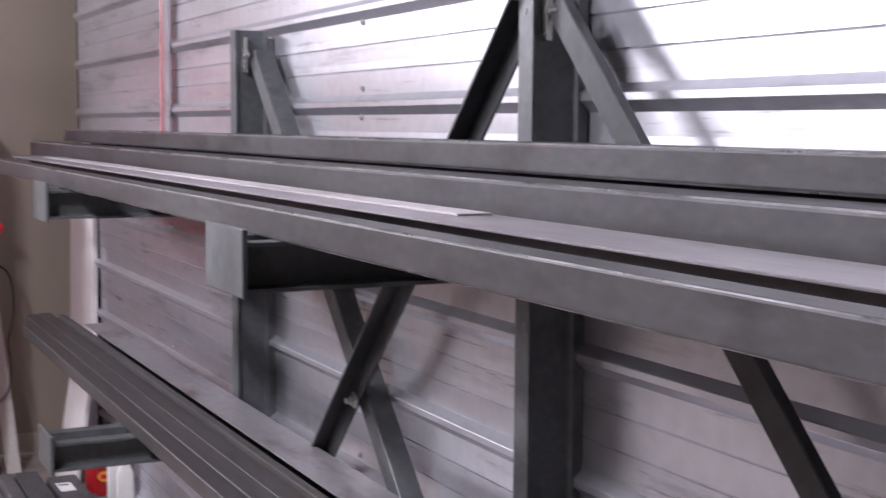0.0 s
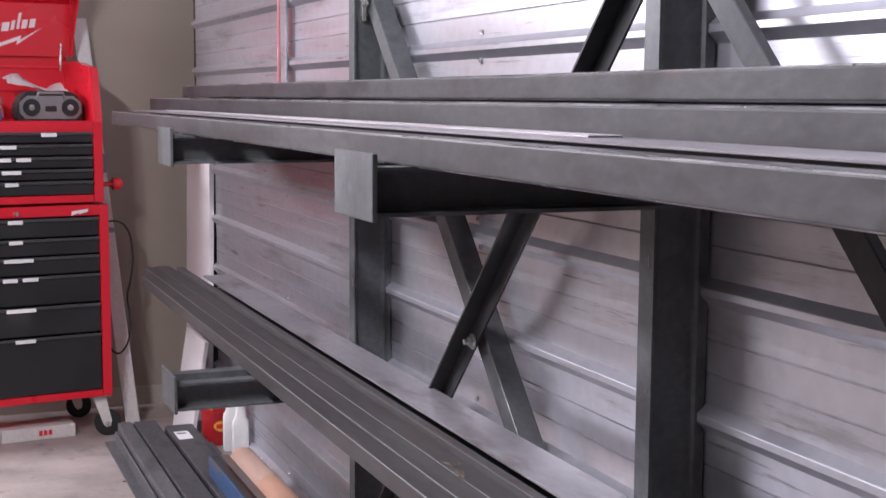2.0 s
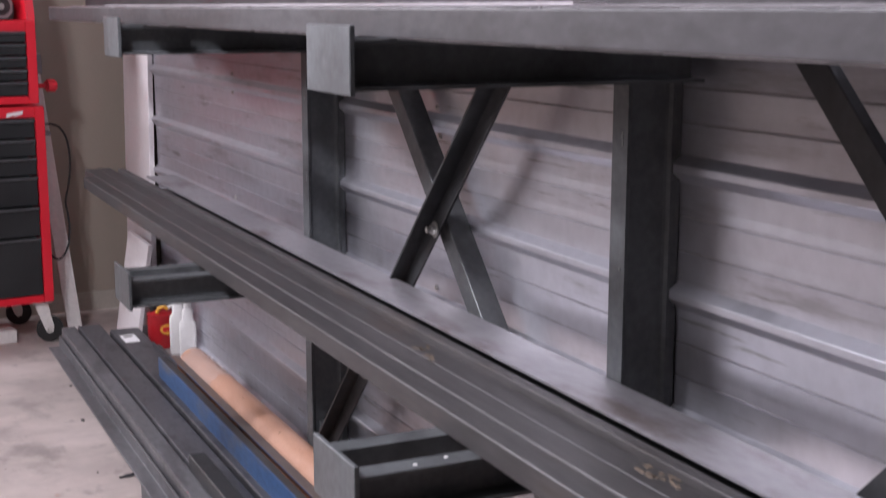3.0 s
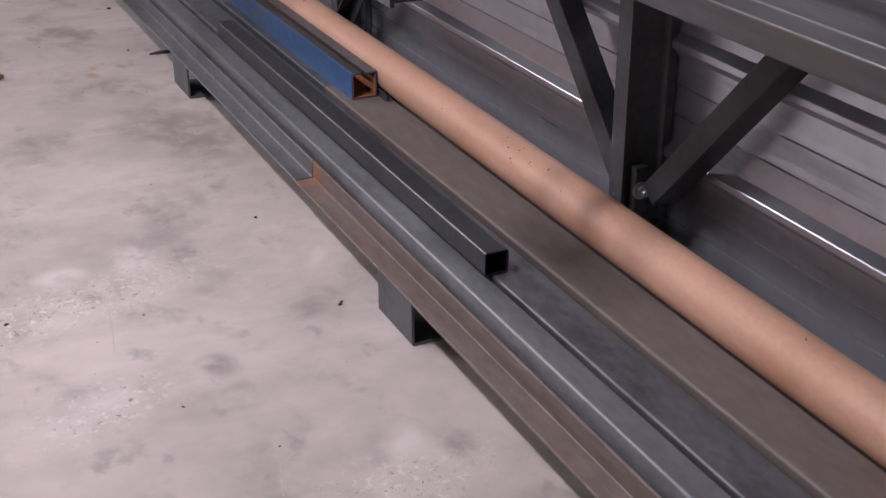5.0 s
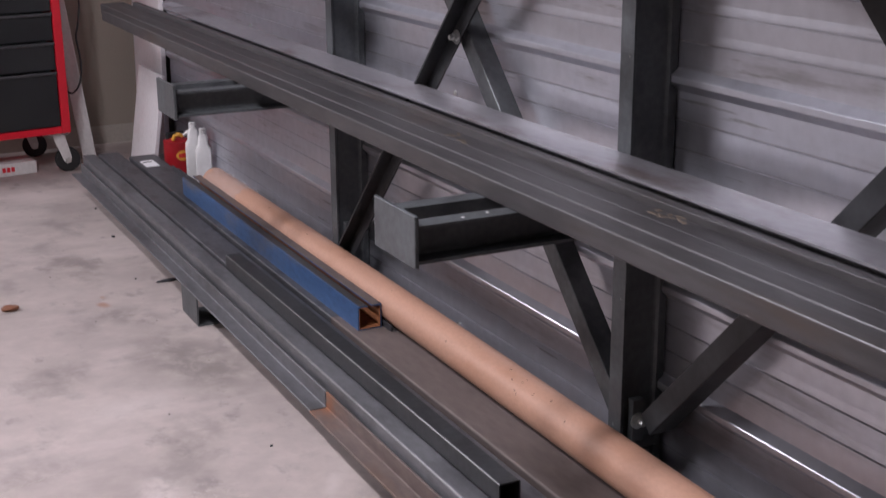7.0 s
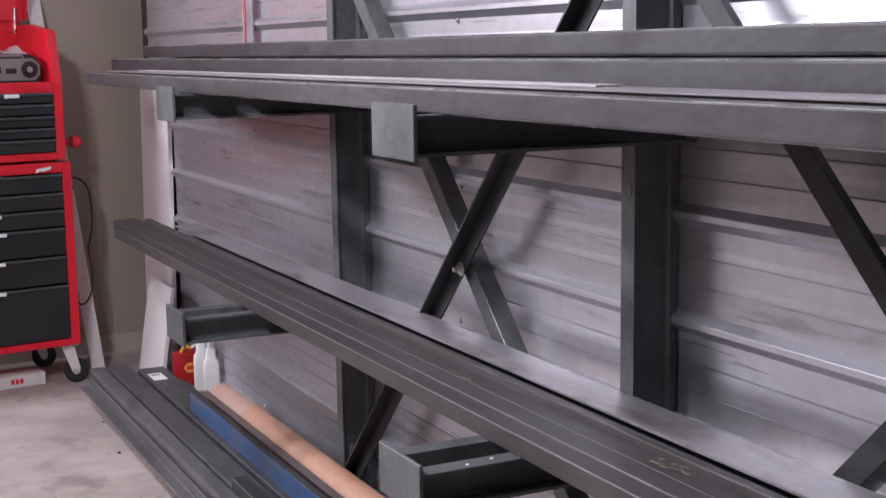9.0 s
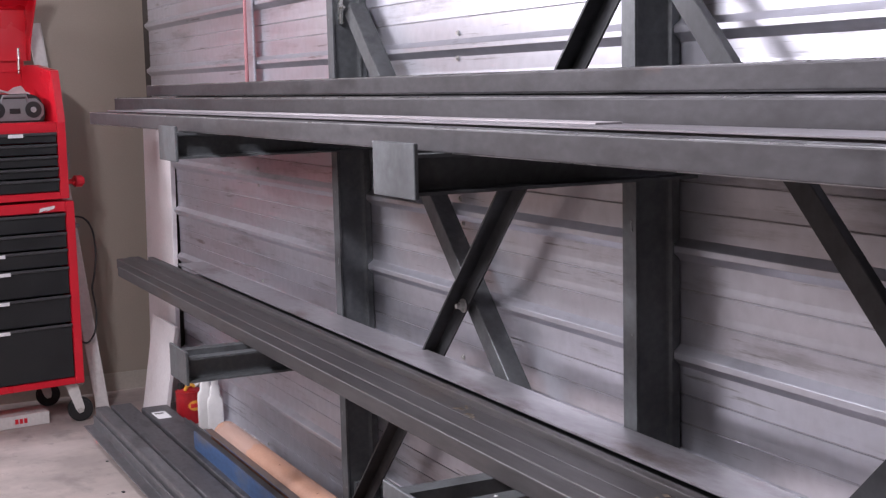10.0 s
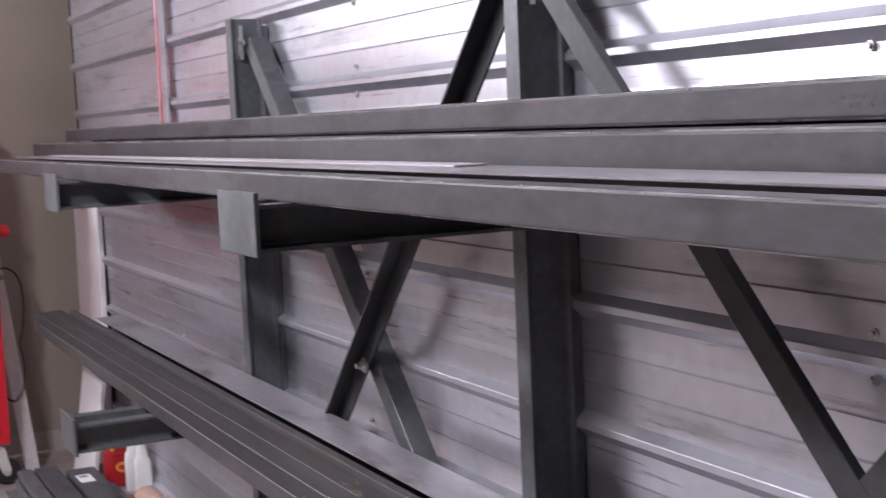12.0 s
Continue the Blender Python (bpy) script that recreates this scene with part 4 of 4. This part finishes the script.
roll = thing("tape_roll", "roll of blue tape with a pale rim on the tool chest", "tape roll")
roll.matrix_basis = cm @ pose(-0.50, 0.10, TOPC)
part("tape", cyl(0.048, 0.055, pose(0, 0, 0.0275), 28, bevel=0.004), BLUETAPE, roll)
part("cap", cyl(0.046, 0.022, pose(0, 0, 0.0665), 28, bevel=0.004), WHITE, roll)


def crumple(sx, sy, sz, seed, n=7):
    rnd = random.Random(seed)
    bm = bmesh.new()
    bmesh.ops.create_icosphere(bm, subdivisions=3, radius=1)
    for v in bm.verts:
        k = 1 + 0.35 * noise.noise(v.co * 1.7 + Vector((seed, 0, 0))) + 0.2 * noise.noise(v.co * 4 + Vector((0, seed, 0)))
        v.co = Vector((v.co.x * sx * k, v.co.y * sy * k, max(-0.0, (v.co.z * k * 0.5 + 0.5)) * sz))
    return bm


pb = part("plastic_bag", moved(crumple(0.06, 0.05, 0.15, 3), cm @ pose(-0.46, 0.30, TOPC)), film)
tagged(pb, "crumpled clear plastic bag on the tool chest", "plastic bag")
pap = bmesh.new()
rowsp = []
for i in range(9):
    rowsp.append([pap.verts.new((i / 8 * 0.27, j / 4 * 0.2, 0.03 * math.sin(i * 0.9) * (j / 4) + 0.02 * noise.noise(Vector((i * 0.5, j * 0.7, 2))))) for j in range(5)])
for a, b in zip(rowsp, rowsp[1:]):
    for j in range(4):
        pap.faces.new((a[j], b[j], b[j + 1], a[j + 1]))
bmesh.ops.solidify(pap, geom=pap.faces[:], thickness=0.0015)
moved(pap, cm @ pose(-0.40, 0.14, 1.672, 8, 9, 0))
tagged(smooth(part("paper_sheet", pap, PAPER), 60), "creased white paper lying over the radio", "paper")
cl = thing("charger_box", "dark plastic box among clutter on the tool chest", "plastic box")
cl.matrix_basis = cm @ pose(-0.62, 0.22, TOPC)
part("case", box(-0.09, 0.09, -0.05, 0.07, 0, 0.11, 0.012), RUBBER, cl)
part("face_plate", box(-0.06, 0.06, -0.056, -0.0505, 0.02, 0.09, 0.003), BLACK, cl)
tl = thing("hand_tool", "small red and metal hand tool lying on the chest", "hand tool")
tl.matrix_basis = cm @ pose(-0.66, 0.08, TOPC, 0, 0, 25)
part("grip", moved(cyl(0.016, 0.12, pose(0, 0, 0.017, 0, 90, 0), 12, bevel=0.004), Matrix()), RED, tl)
part("shaft", cyl(0.006, 0.12, pose(0.11, 0, 0.017, 0, 90, 0), 8), ZINC, tl)

# ---- leaning boards, flat box, cans ----
plank = part("trim_plank", rod((-0.340, 4.47, 0.008), (-0.504, 4.855, 2.0), [(-0.034, -0.008), (0.034, -0.008), (0.034, 0.006), (0.026, 0.009), (-0.034, 0.009)], (0, -1, 0.1)), TRIMM)
tagged(plank, "long pale trim plank leaning on the tan wall beside the tool chest", "trim plank")
b1 = part("foam_board", moved(box(-0.012, 0.012, -0.265, 0.265, 0, 1.5, 0.002), pose(-0.04, 4.325, 0.0, 0, 1.0, 0)), BOARD)
tagged(b1, "tall narrow white board leaning against the wall in the corner", "white board", "white boards")
b2 = part("foam_board", moved(box(-0.01, 0.01, -0.21, 0.21, 0, 0.53, 0.002), pose(-0.192, 3.99, 0.0, 0, 9, 0)), BOARD)
tagged(b2, "short white board standing in front of the taller one", "white board", "white boards")
fbx = thing("flat_box", "flat white cardboard box with red print under the tool chest", "cardboard box")
fbx.matrix_basis = pose(-0.74, 4.37, 0, 0, 0, 6)
part("carton", box(-0.23, 0.11, -0.03, 0.13, 0.0, 0.062, 0.003), TRIMM, fbx)
rp = bmesh.new()
for k in range(3):
    box(-0.06 + k * 0.022, -0.044 + k * 0.022, -0.0315, -0.0302, 0.020, 0.044, bm=rp)
part("red_print", rp, RED, fbx, "red unreadable print")

can = thing("gas_can", "small red metal fuel can with a yellow label and spout", "fuel can", at=(-0.104, 3.63, 0.1))
smooth(part("can_body", cyl(0.064, 0.150, pose(0, 0, 0.075), 32, bevel=0.007), CANRED, can), 40)
part("can_rim", cyl(0.0658, 0.007, pose(0, 0, 0.146), 32, bevel=0.002), CANRED, can)
part("can_top", cyl(0.058, 0.014, pose(0, 0, 0.156), 32, r2=0.030), CANRED, can)
part("spout", tube_along([(-0.030, -0.034, 0.158), (-0.022, -0.040, 0.178), (-0.002, -0.043, 0.185), (0.014, -0.044, 0.174)], 0.0085, 10), YELLOW, can, "yellow bent spout")
part("spout_tip", tube_along([(0.014, -0.044, 0.176), (0.030, -0.046, 0.186), (0.042, -0.046, 0.198)], 0.0065, 10), WHITE, can, "white nozzle tip")
part("filler_cap", cyl(0.016, 0.024, pose(-0.035, 0.012, 0.170), 14, bevel=0.002), RUBBER, can)
part("handle", tube_along([(-0.045, 0.01, 0.150), (-0.038, 0.01, 0.182), (0.032, 0.01, 0.185), (0.042, 0.01, 0.150)], 0.005, 8), RUBBER, can)
lb = bmesh.new()
n = 14
vs = []
for k in range(n + 1):
    a = radians(248 + 62 * k / n)
    h = 0.024 * math.sqrt(max(0.05, 1 - (2 * k / n - 1) ** 2))
    vs.append([lb.verts.new((rr * math.cos(a), rr * math.sin(a), 0.088 + s * h)) for rr in (0.0644, 0.0652) for s in (-1, 1)])
for a, b in zip(vs, vs[1:]):
    lb.faces.new((a[2], b[2], b[3], a[3]))
    lb.faces.new((a[0], a[1], b[1], b[0]))
    lb.faces.new((a[1], a[3], b[3], b[1]))
    lb.faces.new((a[0], b[0], b[2], a[2]))
part("label", lb, YELLOW, can, "yellow oval label")
ib = bmesh.new()
for k in range(5):
    a = radians(262 + k * 8)
    moved_m = Matrix.Translation((0.0654 * math.cos(a), 0.0654 * math.sin(a), 0.088)) @ pose(0, 0, 0, 0, 0, math.degrees(a))
    bmesh.ops.create_cube(ib, size=1, matrix=moved_m @ Matrix.Diagonal((0.001, 0.008, 0.02, 1)))
part("label_print", ib, RED, can)


def oil_bottle(x, y, turn, h):
    t = thing("bottle", "white plastic oil bottle standing beside the fuel can", "bottle", "oil bottles")
    t.matrix_basis = pose(x, y, 0.1, 0, 0, turn)
    bo = bmesh.new()
    prof = [(0.0, 0.033, 0.022), (0.006, 0.036, 0.025), (h * 0.62, 0.036, 0.025), (h * 0.70, 0.034, 0.023), (h * 0.76, 0.024, 0.020), (h - 0.010, 0.021, 0.018), (h, 0.0145, 0.0145)]
    rws = [[bo.verts.new((b_ * math.copysign(abs(math.cos(q)) ** 0.4, math.cos(q)), a_ * math.copysign(abs(math.sin(q)) ** 0.4, math.sin(q)), z)) for q in [2 * math.pi * i / 24 for i in range(24)]] for z, a_, b_ in prof]
    for a, b in zip(rws, rws[1:]):
        for i in range(24):
            bo.faces.new((a[i], a[(i + 1) % 24], b[(i + 1) % 24], b[i]))
    bo.faces.new(rws[0]), bo.faces.new(rws[-1][::-1])
    smooth(part("bottle_body", bo, WHITE, t), 50)
    part("cap", cyl(0.0155, 0.026, pose(0, 0, h + 0.013), 18, bevel=0.002), WHITE, t)


oil_bottle(-0.049, 3.40, 72, 0.214)
oil_bottle(-0.070, 3.485, 78, 0.228)

# ---- pipe and conduit on the metal wall, cord by the chest ----
pex = part("red_pipe", tube_along([(-0.032 + 0.003 * math.sin(z * 3), 2.785 + 0.006 * math.sin(z * 2.0), z) for z in [1.6 + 0.085 * k for k in range(29)]], 0.0075, 10), REDHOSE)
tagged(smooth(pex), "thin red plastic water pipe running up the metal wall", "pipe")
con = part("seam_strip", box(-0.034, -0.0235, 2.70, 2.765, 1.6, CEIL - 0.005, 0.003), GALV)
tagged(con, "galvanised vertical strip beside the red pipe", "metal strip")
cord_pts = [(-0.462, 4.56, 0.985), (-0.40, 4.60, 1.005), (-0.345, 4.61, 0.985), (-0.312, 4.61, 0.92), (-0.305, 4.6, 0.80), (-0.322, 4.58, 0.70), (-0.339, 4.57, 0.63), (-0.333, 4.55, 0.55), (-0.334, 4.53, 0.49), (-0.352, 4.5, 0.41), (-0.392, 4.48, 0.364), (-0.43, 4.48, 0.38), (-0.46, 4.5, 0.45)]
fine = []
for i in range(len(cord_pts) - 1):
    p0, p1, p2, p3 = [Vector(cord_pts[min(max(i + k, 0), len(cord_pts) - 1)]) for k in (-1, 0, 1, 2)]
    for q in range(5):
        u = q / 5
        fine.append(0.5 * (2 * p1 + (p2 - p0) * u + (2 * p0 - 5 * p1 + 4 * p2 - p3) * u * u + (3 * p1 - p0 - 3 * p2 + p3) * u ** 3))
cord = part("power_cord", tube_along(fine, 0.005, 8), RUBBER)
tagged(smooth(cord), "black power cord hanging beside the tool chest", "power cord")

# ---- bits on the floor ----
rnd = random.Random(5)
leaf = part("dry_leaf", moved(crumple(0.03, 0.02, 0.02, 9), Matrix.Translation((-1.095, 2.27, 0))), LEAF)
tagged(leaf, "small brown dry scrap on the floor", "floor scrap")
twig = part("bark_strip", moved(crumple(0.042, 0.012, 0.008, 4), pose(-0.52, 2.34, 0, 0, 0, 6)), INK)
tagged(twig, "dark curled strip of scrap on the floor by the stack", "floor scrap")
gb = bmesh.new()
for x, y, sz in ((-0.563, 3.02, 0.011), (-0.524, 3.51, 0.008), (-0.657, 0.821, 0.006), (-0.632, 0.29, 0.006), (-0.625, 0.30, 0.005), (-1.308, 0.499, 0.006), (-0.62, 2.42, 0.006)):
    bmesh.ops.create_icosphere(gb, subdivisions=1, radius=1, matrix=pose(x, y, sz * 0.25, 0, 0, 40 * y) @ Matrix.Diagonal((sz, sz * 0.7, sz * 0.45, 1)))
for k in range(34):
    x, y = rnd.uniform(-2.0, -0.6), rnd.uniform(-0.9, 3.6)
    s = rnd.uniform(0.0012, 0.0028)
    bmesh.ops.create_cube(gb, size=1, matrix=pose(x, y, s * 0.3, 0, 0, rnd.uniform(0, 180)) @ Matrix.Diagonal((s * rnd.uniform(0.6, 2.6), s, s * 0.6, 1)))
tagged(part("floor_debris", gb, INK), "tiny dark chips scattered on the concrete", "debris", kind="stuff")

pale = bmesh.new()
for k in range(260):
    c = rnd.random()
    if c < 0.45:
        x = rnd.gauss(-1.16, 0.17)
        y = 0.53 + 0.32 * (x + 1.16) + rnd.gauss(0, 0.035)
    elif c < 0.8:
        x, y = rnd.gauss(-0.80, 0.11), rnd.gauss(-0.40, 0.05)
    else:
        x, y = rnd.uniform(-1.7, -0.6), rnd.uniform(-0.8, 2.5)
    w = rnd.uniform(0.0015, 0.0045)
    bmesh.ops.create_cube(pale, size=1, matrix=pose(x, y, 0.0003, 0, 0, rnd.uniform(0, 180)) @ Matrix.Diagonal((w * rnd.uniform(0.8, 2.4), w, 0.0009, 1)))
for x, y, a, ln in ((-1.11, 0.38, 82, 0.16), (-0.80, 0.60, 5, 0.14), (-0.72, 0.44, 28, 0.20), (-1.02, 0.10, 80, 0.12), (-0.95, -0.25, 75, 0.15), (-1.25, 0.9, 15, 0.22)):
    for q in range(14):
        u = (q / 13 - 0.5) * ln
        bmesh.ops.create_cube(pale, size=1, matrix=pose(x + u * math.cos(radians(a)) + rnd.uniform(-0.002, 0.002), y + u * math.sin(radians(a)) + rnd.uniform(-0.002, 0.002), 0.0002, 0, 0, a + rnd.uniform(-14, 14)) @ Matrix.Diagonal((ln / 13 * rnd.uniform(0.4, 1.1), rnd.uniform(0.001, 0.0025), 0.0005, 1)))
tagged(part("cement_chips", pale, BASE), "pale flakes of cement stuck to the concrete floor", "debris", kind="stuff")
